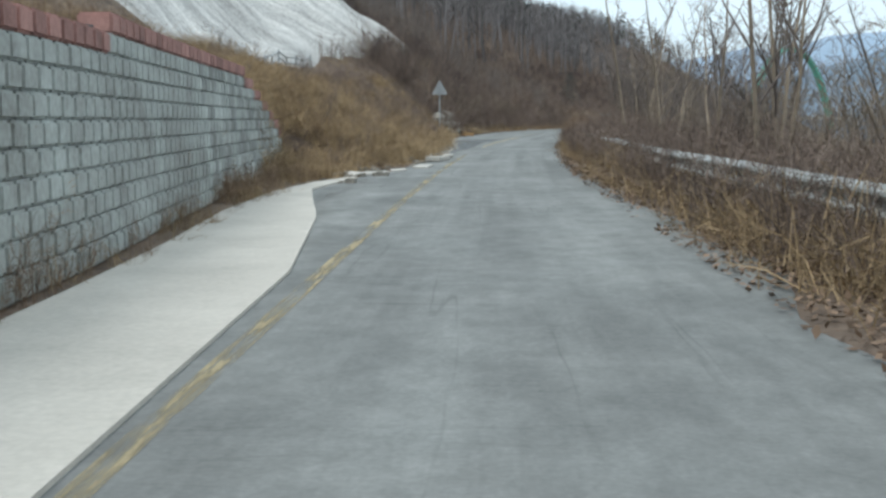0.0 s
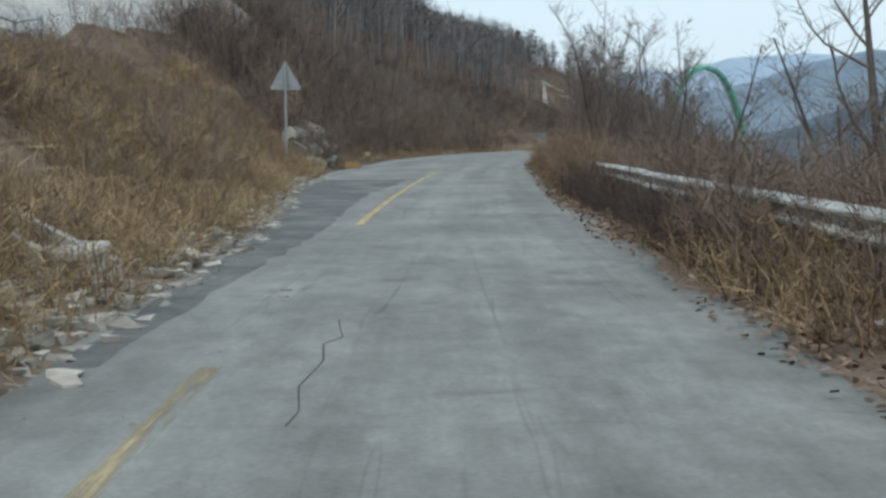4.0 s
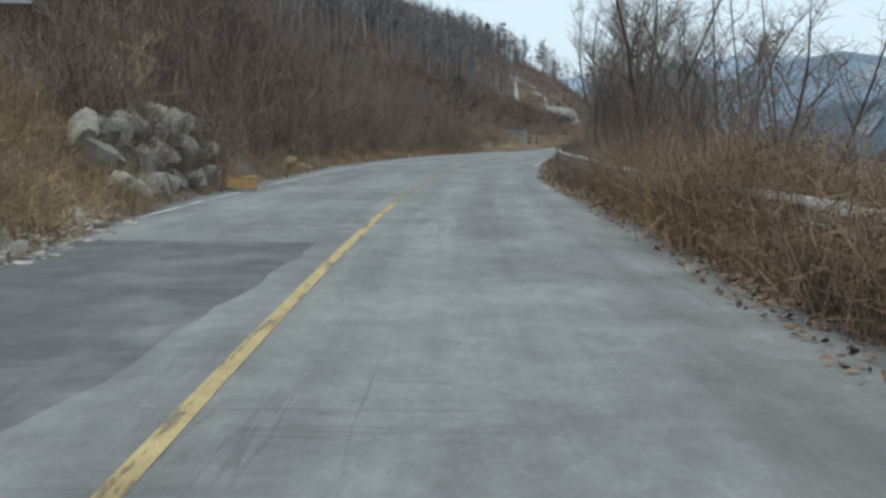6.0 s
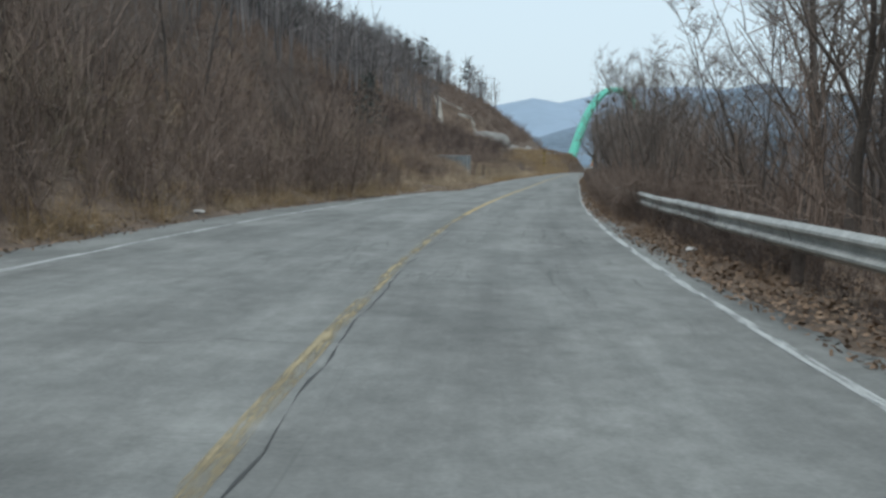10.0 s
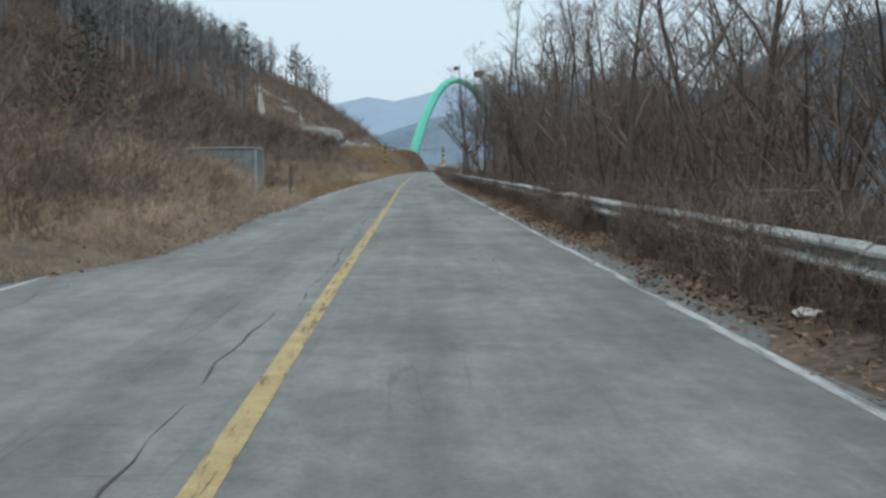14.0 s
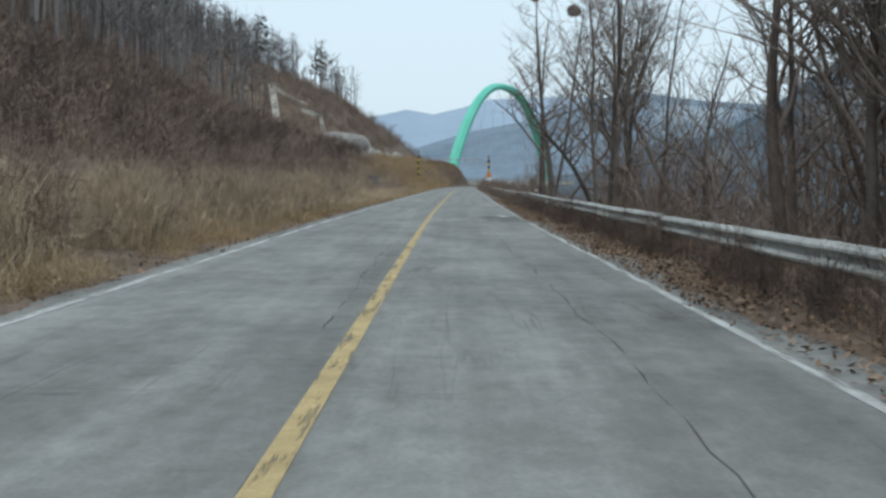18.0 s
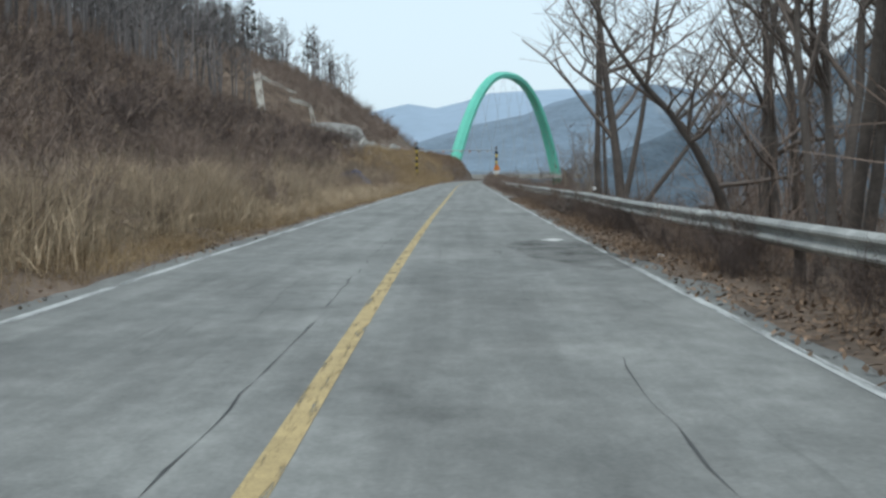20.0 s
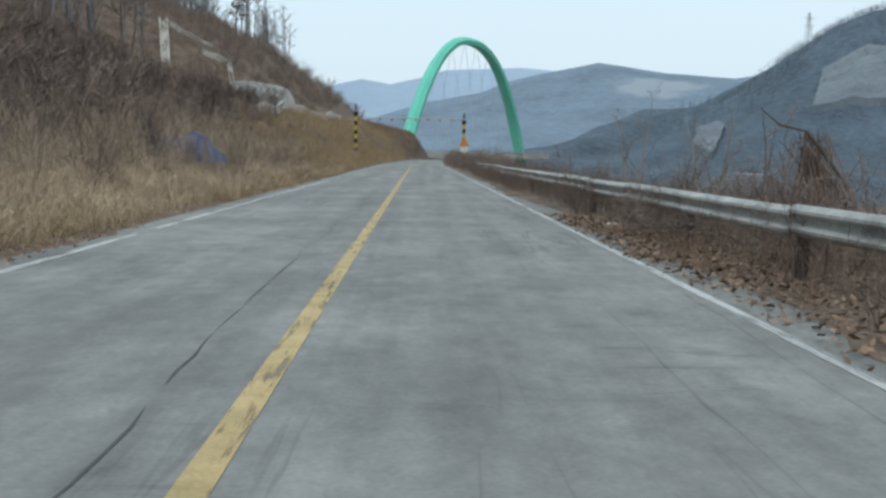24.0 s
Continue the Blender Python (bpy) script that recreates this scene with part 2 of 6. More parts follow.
def quarried(m, centre, radius, colour):
    """A pale quarry scar of uneven outline on a mountainside."""
    n, l = m.node_tree.nodes, m.node_tree.links
    bs = n["Principled BSDF"]
    base = bs.inputs["Base Color"].links[0].from_socket
    geo = n.new("ShaderNodeNewGeometry")
    gap = n.new("ShaderNodeVectorMath")
    gap.operation = "DISTANCE"
    gap.inputs[1].default_value = centre
    l.new(geo.outputs["Position"], gap.inputs[0])
    tex = n.new("ShaderNodeTexNoise")
    tex.inputs["Scale"].default_value, tex.inputs["Detail"].default_value = 0.02, 6
    l.new(geo.outputs["Position"], tex.inputs["Vector"])
    mad = n.new("ShaderNodeMath")
    mad.operation = "MULTIPLY_ADD"
    mad.inputs[1].default_value = radius * 1.6
    l.new(tex.outputs["Fac"], mad.inputs[0])
    l.new(gap.outputs["Value"], mad.inputs[2])
    mr = n.new("ShaderNodeMapRange")
    mr.inputs["From Min"].default_value, mr.inputs["From Max"].default_value = radius * 1.5, radius * 1.85
    mr.inputs["To Min"].default_value, mr.inputs["To Max"].default_value = 0.8, 0.0
    l.new(mad.outputs[0], mr.inputs["Value"])
    mx = n.new("ShaderNodeMix")
    mx.data_type = "RGBA"
    mx.inputs[7].default_value = (*colour, 1)
    l.new(mr.outputs[0], mx.inputs[0])
    l.new(base, mx.inputs[6])
    l.new(mx.outputs[2], bs.inputs["Base Color"])
    return m


# Haze is put into this slope and its facings: bluish colour plus emission.
M_NEAR = haze_painted(material("wooded_slope", (0.05, 0.072, 0.092), 1, spread=0.5, scale=0.05, fine=0.4, bump=0.8, dist=4.0), (0.4, 0.57, 0.74), 0.08)
M_FARCONCRETE = haze_painted(material("far_concrete", (0.125, 0.145, 0.155), 1, spread=0.3, scale=0.05, fine=0.5, bump=0.3, dist=0.5), (0.4, 0.57, 0.74), 0.08)
quarried(M_MID, (812.0, 1610.0, 70.0), 78.0, (0.21, 0.24, 0.26))

# ---------------------------------------------------------------- mesh helpers


class Buf:
    """Gathers quads fast and turns them into one mesh."""

    def __init__(self):
        self.v, self.f, self.n = [], [], 0

    def add(self, verts, quads):
        self.v.append(np.asarray(verts, float).reshape(-1, 3))
        self.f.append(np.asarray(quads, int).reshape(-1, 4) + self.n)
        self.n += len(self.v[-1])

    def mesh(self, name, mat, smooth=False, uv=None):
        me = bpy.data.meshes.new(name)
        v, f = np.concatenate(self.v), np.concatenate(self.f)
        me.vertices.add(len(v))
        me.vertices.foreach_set("co", v.ravel())
        me.loops.add(f.size)
        me.loops.foreach_set("vertex_index", f.ravel())
        me.polygons.add(len(f))
        me.polygons.foreach_set("loop_start", np.arange(0, f.size, 4))
        me.polygons.foreach_set("use_smooth", np.full(len(f), smooth))
        me.update(calc_edges=True)
        if uv is not None:
            layer = me.uv_layers.new(name="lane")
            layer.data.foreach_set("uv", np.asarray(uv, float).reshape(-1, 2)[f.ravel()].ravel())
        else:
            me.validate()
        me.materials.append(mat)
        return me


def put(name, mesh, parent=None, at=None, label="", category="", kind="", group=""):
    ob = new(name, mesh)
    if parent is not None:
        ob.parent = parent
    if at is not None:
        ob.matrix_basis = at
    return tagged(ob, label, category, group, kind)


def part(name, bm, mat, parent, label="", at=None):
    me = bpy.data.meshes.new(name)
    bm.to_mesh(me)
    bm.free()
    me.materials.append(mat)
    return put(name, me, parent, at, label)


def box_bm(sx, sy, sz, centre=(0, 0, 0), bevel=0.0, segments=1):
    bm = bmesh.new()
    bmesh.ops.create_cube(bm, size=1, matrix=Matrix.LocRotScale(centre, None, (sx, sy, sz)))
    if bevel:
        bmesh.ops.bevel(bm, geom=bm.edges[:], offset=bevel, segments=segments, affect="EDGES")
    return bm


def rod_bm(r1, r2, length, sides=10, m=None):
    bm = bmesh.new()
    bmesh.ops.create_cone(bm, cap_ends=True, segments=sides, radius1=r1, radius2=r2, depth=length,
                          matrix=(m or Matrix()) @ Matrix.Translation((0, 0, length / 2)))
    return bm


def grid_quads(nu, nv):
    i = np.arange((nu - 1) * (nv - 1))
    a = (i // (nv - 1)) * nv + i % (nv - 1)
    return np.stack([a, a + 1, a + nv + 1, a + nv], 1)


def tube(buf, pts, radii, sides):
    """A tapered tube along a bent line."""
    pts, k = np.asarray(pts, float), len(pts)
    d = np.gradient(pts, axis=0)
    d /= np.linalg.norm(d, axis=1)[:, None] + 1e-9
    ref = np.array([0.3, 0.9, 0.1]) if abs(d[0][2]) > 0.7 else np.array([0.0, 0.0, 1.0])
    a = np.cross(d, ref)
    a /= np.linalg.norm(a, axis=1)[:, None] + 1e-9
    b = np.cross(d, a)
    an = np.arange(sides) * 2 * np.pi / sides
    ring = pts[:, None] + np.asarray(radii)[:, None, None] * (a[:, None] * np.cos(an)[None, :, None] + b[:, None] * np.sin(an)[None, :, None])
    i, j = np.meshgrid(np.arange(k - 1), np.arange(sides), indexing="ij")
    j2 = (j + 1) % sides
    buf.add(ring, np.stack([i * sides + j, i * sides + j2, (i + 1) * sides + j2, (i + 1) * sides + j], -1))


# ---------------------------------------------------------------- the line of the road
CTRL = [(-3.83, -60), (-2.16, -20), (-1.33, 0), (-0.91, 10), (-0.47, 20), (0.09, 30), (0.80, 40), (1.66, 50), (2.71, 60), (3.93, 70),
        (5.33, 80), (6.92, 90), (8.76, 100), (10.89, 110), (13.33, 120), (16.04, 130), (18.95, 140), (21.98, 150), (25.04, 160),
        (28.11, 170), (31.16, 180), (34.20, 190), (37.24, 200), (40.29, 210), (43.39, 220), (46.52, 230), (49.67, 240), (52.83, 250),
        (55.99, 260), (59.15, 270), (62.30, 280), (68.62, 300), (78.1, 330), (87.8, 360), (101.5, 400), (119, 450), (138, 500), (162, 560)]
ys = np.arange(-60, 560, 1.0)
xs = np.interp(ys, [c[1] for c in CTRL], [c[0] for c in CTRL])
kern = np.exp(-0.5 * (np.arange(-12, 13) / 4.0) ** 2)
kern /= kern.sum()
xs = np.convolve(np.pad(xs, 12, mode="reflect", reflect_type="odd"), kern, mode="valid")
hd = np.arctan2(np.gradient(xs), np.gradient(ys))


def road(y, d):
    """The place d metres to the right of the centre line, abreast of the line's point at y."""
    y, d = np.asarray(y, float), np.asarray(d, float)
    x, h = np.interp(y, ys, xs), np.interp(y, ys, hd)
    return x + d * np.cos(h), y - d * np.sin(h)


def heading(y):
    return float(np.interp(y, ys, hd))


def edge_left(y):
    return np.interp(y, [-60, 9, 14, 23, 36, 47, 55, 62, 67, 76, 90, 104, 129, 145, 152, 155.5, 163, 168, 175, 182, 187, 560],
                     [0.5, 0.5, 0.9, 1.3, 0.8, 1.15, 1.85, 2.8, 3.1, 3.95, 4.4, 5.0, 5.0, 4.2, 3.6, 2.75, 2.8, 3.1, 3.05, 3.1, 3.4, 3.4])


def edge_right(y):
    return np.interp(y, [-60, 0, 25, 50, 75, 89, 105, 126, 560], [3.4, 3.4, 3.2, 3.3, 3.65, 3.4, 3.65, 3.4, 3.45])


# the line of the block wall, beside which the ground steps up
WALL = [(-2.7, -6.0), (-2.85, 4.0), (-3.0, 9.5), (-3.25, 13.0), (-3.55, 18.0), (-3.8, 23.0), (-4.0, 28.2), (-4.4, 29.5), (-5.5, 30.4)]


def wall_step(y):
    """How far from the road's edge the wall stands, and how high the ground behind it is."""
    x = np.interp(y, [w[1] for w in WALL], [w[0] for w in WALL])
    return np.interp(y, ys, xs) - x - edge_left(y), np.interp(y, [-60, 8, 12, 21.5, 25.6, 29], [1.7, 1.8, 2.0, 2.05, 1.4, 0.7])


LE = [0, 0.5, 1, 2, 3, 3.5, 6, 8.5, 12, 18, 26, 36, 48, 60, 80, 130, 300]
LEFT = {
    -60: [0, 0.02, 0.03, 0.05, 0.08, 2.3, 3.6, 5.2, 5.4, 10, 17, 23, 27, 29, 31, 32, 32],
    25: [0, 0.02, 0.03, 0.05, 0.08, 1.9, 2.9, 3.4, 3.8, 9, 16, 23, 28, 31, 34, 34, 34],
    30: [0, 0.05, 0.3, 0.9, 1.5, 1.75, 2.9, 3.4, 3.8, 9, 16, 23, 28, 31, 34, 34, 34],
    42: [0, 0.15, 0.4, 0.9, 1.45, 1.75, 2.75, 3.2, 3.6, 9, 16, 23, 28, 31, 34, 34, 34],
    72: [0, 0.2, 0.55, 1.15, 1.8, 2.15, 3.2, 3.9, 6.2, 12, 18, 23, 28, 31, 34, 34, 34],
    88: [0, 0.2, 0.7, 2.2, 4.0, 4.8, 6.8, 8.4, 10.5, 14, 18, 22, 27, 31, 34, 35, 35],
    97: [0, 0.15, 0.5, 1.3, 2.4, 3.0, 5.0, 6.8, 9.0, 12, 17, 22, 28, 32, 35, 36, 36],
    118: [0, 0.1, 0.3, 0.8, 1.5, 1.8, 3.4, 5.0, 7, 10, 15, 21, 27, 32, 35, 36, 36],
    140: [0, 0.06, 0.2, 0.5, 0.8, 1.0, 1.7, 2.6, 4, 7, 12, 18, 25, 30.5, 34, 35, 35],
    163: [0, 0.05, 0.15, 0.3, 0.4, 0.5, 0.8, 1.3, 2.7, 5.5, 10.5, 17, 24, 29.5, 33, 34, 34],
    300: [0, 0.05, 0.2, 0.4, 0.7, 0.9, 1.4, 2.0, 3.0, 5.5, 10, 16, 22.5, 28, 32, 33, 33],
    340: [0, 0.1, 0.3, 0.9, 1.5, 1.8, 3.6, 5.0, 5.2, 6.2, 9, 13.5, 20, 27, 32, 33, 33],
    382: [0, 0.1, 0.3, 0.9, 1.5, 1.8, 3.8, 5.3, 5.4, 6.5, 8.5, 12, 19, 26, 31, 33, 33],
    398: [0, 0.1, 0.4, 1.1, 2.0, 2.5, 4.6, 5.6, 7.0, 11, 15.5, 20.5, 26, 30, 32, 33, 33],
    445: [0, 1.0, 2.4, 4.0, 5.0, 5.3, 5.8, 6.5, 9, 13.5, 19, 24, 28, 30, 32, 32, 32],
    470: [0, 1.6, 3.2, 4.7, 5.3, 5.5, 5.8, 5.8, 7, 11, 17, 23, 27, 29, 31, 31, 31],
    492: [0, 1.8, 3.6, 5.0, 5.5, 5.6, 5.7, 5.3, 6, 8, 11, 15, 19, 22, 24, 25, 25],
    530: [0, 0.1, 0.2, 0.3, 0.5, 0.6, 1, 1.5, 2, 2, 2, 3, 4, 5, 6, 6, 6],
    560: [0, 0.1, 0.2, 0.3, 0.5, 0.6, 1, 1.5, 2, 2, 2, 2, 2, 2, 2, 2, 2],
}
LY = np.array(list(LEFT), float)
LZ = np.array([LEFT[k] for k in LEFT], float)
RE = [0, 0.5, 1, 2, 3, 5, 8, 15, 30, 60, 200, 700]
RZ = [-0.02, 0.02, 0.06, 0.05, -0.25, -1.3, -3.2, -7, -10, -12, -12, -12]


def ground(y, d):
    """Height of the ground abreast of y, d metres to the right of the centre line."""
    y, d = np.broadcast_arrays(np.asarray(y, float), np.asarray(d, float))
    e = -d - edge_left(y)
    r = d - edge_right(y)
    rows = np.array([np.interp(np.clip(e.ravel(), 0, 300), LE, z) for z in LZ])
    k = np.clip(np.searchsorted(LY, y.ravel()) - 1, 0, len(LY) - 2)
    t = np.clip((y.ravel() - LY[k]) / (LY[k + 1] - LY[k]), 0, 1)
    i = np.arange(len(k))
    zl = (rows[k, i] * (1 - t) + rows[k + 1, i] * t).reshape(y.shape)
    we, wz = wall_step(y)
    k2 = np.clip((e - we - 0.05) / 0.3, 0, 1)
    near = (y < 28.6)
    zl = np.where(near, np.where(e > 6, zl, (1 - k2) * -0.02 + k2 * np.maximum(zl, wz + 0.25 * np.clip(e - we - 0.35, 0, 2.2))), zl)
    zr = np.interp(np.clip(r, 0, 700), RE, RZ)
    wob = np.sin(y * 0.31 + d * 0.2) * np.sin(y * 0.13 - d * 0.37) + 0.5 * np.sin(y * 0.9 + d * 1.1) * np.sin(d * 0.8 - y * 0.4)
    zl = zl + wob * np.clip(e - np.where(near, 3.2, 0.8), 0, 12) * 0.045
    zr = zr + wob * np.clip(r - 0.8, 0, 10) * 0.03
    return np.where(e > 0, zl, np.where(r > 0, zr, -0.05))


def spot(y, d, dz=0.0):
    x, yy = road(y, d)
    return Vector((float(x), float(yy), float(ground(y, d)) + dz))


def spots(y, d):
    x, yy = road(y, d)
    return np.stack([x, yy, ground(y, d)], 1)


# ---------------------------------------------------------------- ground
gy = np.concatenate([np.arange(-60, 330, 1.0), np.arange(330, 560, 3.0)])
eo = np.array([0.02, 0.5, 0.8, 1, 1.2, 1.4, 1.6, 1.8, 2, 2.2, 2.4, 2.6, 2.8, 3.0, 3.3, 3.6, 4.5, 6, 7.5, 9, 11, 13, 15.5, 18, 22, 26, 31, 36, 42, 48, 54, 60, 70, 80, 105, 130, 200, 300])
ro = np.array([0.02, 0.4, 0.8, 1.2, 1.6, 2, 2.5, 3, 4, 5, 6.5, 8, 11, 15, 22, 30, 45, 60, 120, 200, 400, 700])
G = []
for y in gy:
    d = np.concatenate([-(eo[::-1]) - edge_left(y), [-edge_left(y) + 0.3, 0, edge_right(y) - 0.3], ro + edge_right(y)])
    G.append(spots(np.full(len(d), y), d))
buf = Buf()
buf.add(np.array(G), grid_quads(len(gy), len(G[0]))[:, ::-1])
put("ground", buf.mesh("ground", M_SOIL, True), label="brown winter hillside and verge of bare soil and dead grass", category="ground", kind="structure")
far_me = bpy.data.meshes.new("valley_ground")
far_me.from_pydata([(-6000, -6000, -12.6), (9000, -6000, -12.6), (9000, 9000, -12.6), (-6000, 9000, -12.6)], [], [(0, 1, 2, 3)])
far_me.materials.append(M_SOIL)
put("valley_ground", far_me, label="flat valley floor reaching to the mountains", category="ground", kind="structure")

# the carriageway
rg = np.random.default_rng(3)
ry = np.arange(-60, 470, 0.5)
rows_, lane_uv = [], []
wob_l = np.convolve(rg.normal(0, 0.22, len(ry)), np.ones(3) / 3, "same")
wob_r = np.convolve(rg.normal(0, 0.25, len(ry)), np.ones(4) / 4, "same")
for i, y in enumerate(ry):
    l_, r_ = -edge_left(y) - 0.1 + wob_l[i], edge_right(y) + 0.05 + wob_r[i]
    d = np.concatenate([[l_ - 0.03, l_], np.linspace(l_ + 0.3, r_ - 0.3, 9), [r_, r_ + 0.03]])
    x, yy = road(np.full(len(d), y), d)
    z = np.full(len(d), 0.0)
    z[0] = z[-1] = -0.06
    rows_.append(np.stack([x, yy, z], 1))
    lane_uv.append(np.stack([d, np.full(len(d), y)], 1))
buf = Buf()
buf.add(np.array(rows_), grid_quads(len(ry), len(rows_[0]))[:, ::-1])
put("road", buf.mesh("road", M_ASPHALT, True, lane_uv), label="worn grey asphalt two-lane country road with ragged edges", category="road", kind="structure")


def strip(name, mat, y0, y1, d, width, z, label, step=1.0):
    yy = np.arange(y0, y1 + 0.01, step)
    off = d(yy) if callable(d) else np.full(len(yy), d)
    out, lanes = [], []
    for o in (-width / 2, width / 2):
        x, y = road(yy, off + o)
        out.append(np.stack([x, y, np.full(len(yy), z)], 1))
        lanes.append(np.stack([off + o, yy], 1))
    b = Buf()
    b.add(np.stack(out, 1), grid_quads(len(yy), 2)[:, ::-1])
    return put(name, b.mesh(name, mat, uv=np.stack(lanes, 1)), label=label, category="road marking", kind="structure")


strip("centre_line", M_FADED, -20, 40, 0.0, 0.12, 0.004, "faint worn yellow centre line")
strip("centre_line", M_YELLOW, 50, 76, 0.0, 0.105, 0.004, "worn yellow centre line")
strip("centre_line", M_FADED, 76, 128, 0.0, 0.125, 0.004, "cracked and faded yellow centre line")
strip("centre_line", M_YELLOW, 128, 420, 0.0, 0.14, 0.004, "solid yellow centre line")
for ya_, yb_ in ((70, 153), (184, 420)):
    strip("edge_line", M_WHITE, ya_, yb_, lambda y: -np.interp(y, [70, 85, 103, 126, 140, 150, 165, 420], [3.4, 3.65, 3.95, 4.0, 3.65, 3.4, 3.0, 3.0]), 0.11, 0.004,
          "worn white edge line on the hill side")
strip("edge_line", M_WHITE, 104, 420, 3.12, 0.1, 0.004, "broken white edge line beside the guard rail")


# ---------------------------------------------------------------- mountains
def ridge(name, pts, depth, mat, label, seed=0, rough=1.0):
    """A mountain range: its crest passes through the points (x, y, z); it falls off to both sides in spurs and gullies."""
    p = np.array(pts, float)
    t = np.linspace(0, len(p) - 1, (len(p) - 1) * 16 + 1)
    c = np.stack([np.interp(t, np.arange(len(p)), p[:, k]) for k in range(3)], 1)
    ln = np.concatenate([[0], np.cumsum(np.linalg.norm(np.diff(c[:, :2], axis=0), axis=1))])
    d = np.array([-c.mean(0)[0] + 40, -c.mean(0)[1] + 230, 0])
    d /= np.linalg.norm(d)
    us = np.concatenate([np.linspace(-1.2, 0, 5)[:-1], np.linspace(0, 1.25, 22)])
    out = []
    for u in us:
        h = max(0.0, 1 - abs(u) / 1.2) ** (0.9 if u > 0 else 1.3)
        q = c + d * depth * u
        spur = np.array([noise.fractal(Vector((a / depth * 2.2 + seed * 7, u * 1.2 + seed, 0)), 1.0, 2.0, 5) for a in ln])
        q[:, 2] = -13 + (c[:, 2] + 13) * np.clip(h + 0.28 * rough * spur * (4 * h * (1 - h) + 0.06), 0, 1.1)
        out.append(q)
    b = Buf()
    b.add(np.stack(out, 1), grid_quads(len(c), len(us)))
    put(name, b.mesh(name, mat, True), label=label, category="mountain", kind="structure")
    return np.stack(out, 1)


def slope_facing(grid, corners, n, mat, label):
    """A benched concrete facing laid on a mountainside between four corners, given as steps along and down the grid."""
    tl, tr, br, bl = (np.array(c, float) for c in corners)
    rows = []
    for v in np.linspace(0, 1, 2 * n):
        line = []
        for u in np.linspace(0, 1, 25):
            a, k = (tl * (1 - u) + tr * u) * (1 - v) + (bl * (1 - u) + br * u) * v
            i, j = int(a), int(k)
            p = (grid[i, j] * (1 - a + i) + grid[i + 1, j] * (a - i)) * (1 - k + j) + (grid[i, j + 1] * (1 - a + i) + grid[i + 1, j + 1] * (a - i)) * (k - j)
            line.append(p + (0, 0, 2.2))
        rows.append(np.array(line))
    for k in range(n):
        rows[2 * k + 1] = rows[2 * k] * 0.06 + rows[2 * k + 1] * 0.94 + (-0.8, -0.8, 0.3)
    rows = [rows[0] - (0, 0, 4)] + rows + [rows[-1] - (0, 0, 4)]
    b = Buf()
    b.add(np.stack(rows, 1), grid_quads(25, len(rows)))
    put("slope_facing", b.mesh("slope_facing", mat), label=label, category="slope", kind="structure")


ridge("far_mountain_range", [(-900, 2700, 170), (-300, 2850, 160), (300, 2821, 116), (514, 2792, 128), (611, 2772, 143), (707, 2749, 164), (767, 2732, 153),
                             (826, 2715, 167), (885, 2695, 187), (1040, 2640, 195), (1300, 2500, 170)], 900, M_FAR, "far mountain range with blue haze painted into its colour", 1)
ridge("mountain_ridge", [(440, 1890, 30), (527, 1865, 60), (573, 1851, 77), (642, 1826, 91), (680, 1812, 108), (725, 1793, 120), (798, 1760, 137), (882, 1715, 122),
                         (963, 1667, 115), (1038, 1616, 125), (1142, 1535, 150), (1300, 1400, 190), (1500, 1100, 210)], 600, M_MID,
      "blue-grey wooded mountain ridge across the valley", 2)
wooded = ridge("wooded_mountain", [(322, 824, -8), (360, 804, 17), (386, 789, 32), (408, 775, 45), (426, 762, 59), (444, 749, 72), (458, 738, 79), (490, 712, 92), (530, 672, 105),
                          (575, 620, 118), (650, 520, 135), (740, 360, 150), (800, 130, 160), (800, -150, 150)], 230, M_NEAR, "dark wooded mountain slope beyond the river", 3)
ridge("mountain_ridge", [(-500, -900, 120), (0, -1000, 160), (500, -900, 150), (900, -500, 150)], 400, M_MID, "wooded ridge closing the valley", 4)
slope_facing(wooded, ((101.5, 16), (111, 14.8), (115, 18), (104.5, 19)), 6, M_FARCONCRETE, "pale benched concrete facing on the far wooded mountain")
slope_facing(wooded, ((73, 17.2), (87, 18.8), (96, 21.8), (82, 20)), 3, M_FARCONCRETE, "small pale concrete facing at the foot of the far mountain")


rng = np.random.default_rng(11)


# ---------------------------------------------------------------- retaining wall of split-face blocks
def wall_line(u):
    """u metres along the wall from its near end: place and direction."""
    pts = np.array(WALL)
    seg = np.concatenate([[0], np.cumsum(np.linalg.norm(np.diff(pts, axis=0), axis=1))])
    u = np.clip(u, 0, seg[-1] - 0.01)
    x, y = np.interp(u, seg, pts[:, 0]), np.interp(u, seg, pts[:, 1])
    x2, y2 = np.interp(u + 0.2, seg, pts[:, 0]), np.interp(u + 0.2, seg, pts[:, 1])
    x1, y1 = np.interp(u - 0.2, seg, pts[:, 0]), np.interp(u - 0.2, seg, pts[:, 1])
    return x, y, math.atan2(y2 - y1, x2 - x1), seg[-1]


def wall_height(u):
    return float(np.interp(u, [0, 13.7, 18, 27.5, 29.5, 30.7, 31.8, 33.5, 35, 37], [1.95, 2.0, 2.2, 2.25, 1.95, 1.76, 1.56, 1.2, 0.85, 0.6]))


def block_mesh(name, w, dpt, h, mat, seed):
    r = random.Random(seed)
    bm = box_bm(w, dpt, h, (0, 0, h / 2), 0.022, 2)
    for v in bm.verts:
        if v.co.y < -dpt / 2 + 0.04:
            v.co.y -= r.uniform(0, 0.022)
            if abs(v.co.x) < w * 0.3:
                v.co.y -= 0.022
    me = bpy.data.meshes.new(name)
    bm.to_mesh(me)
    bm.free()
    me.materials.append(mat)
    return me


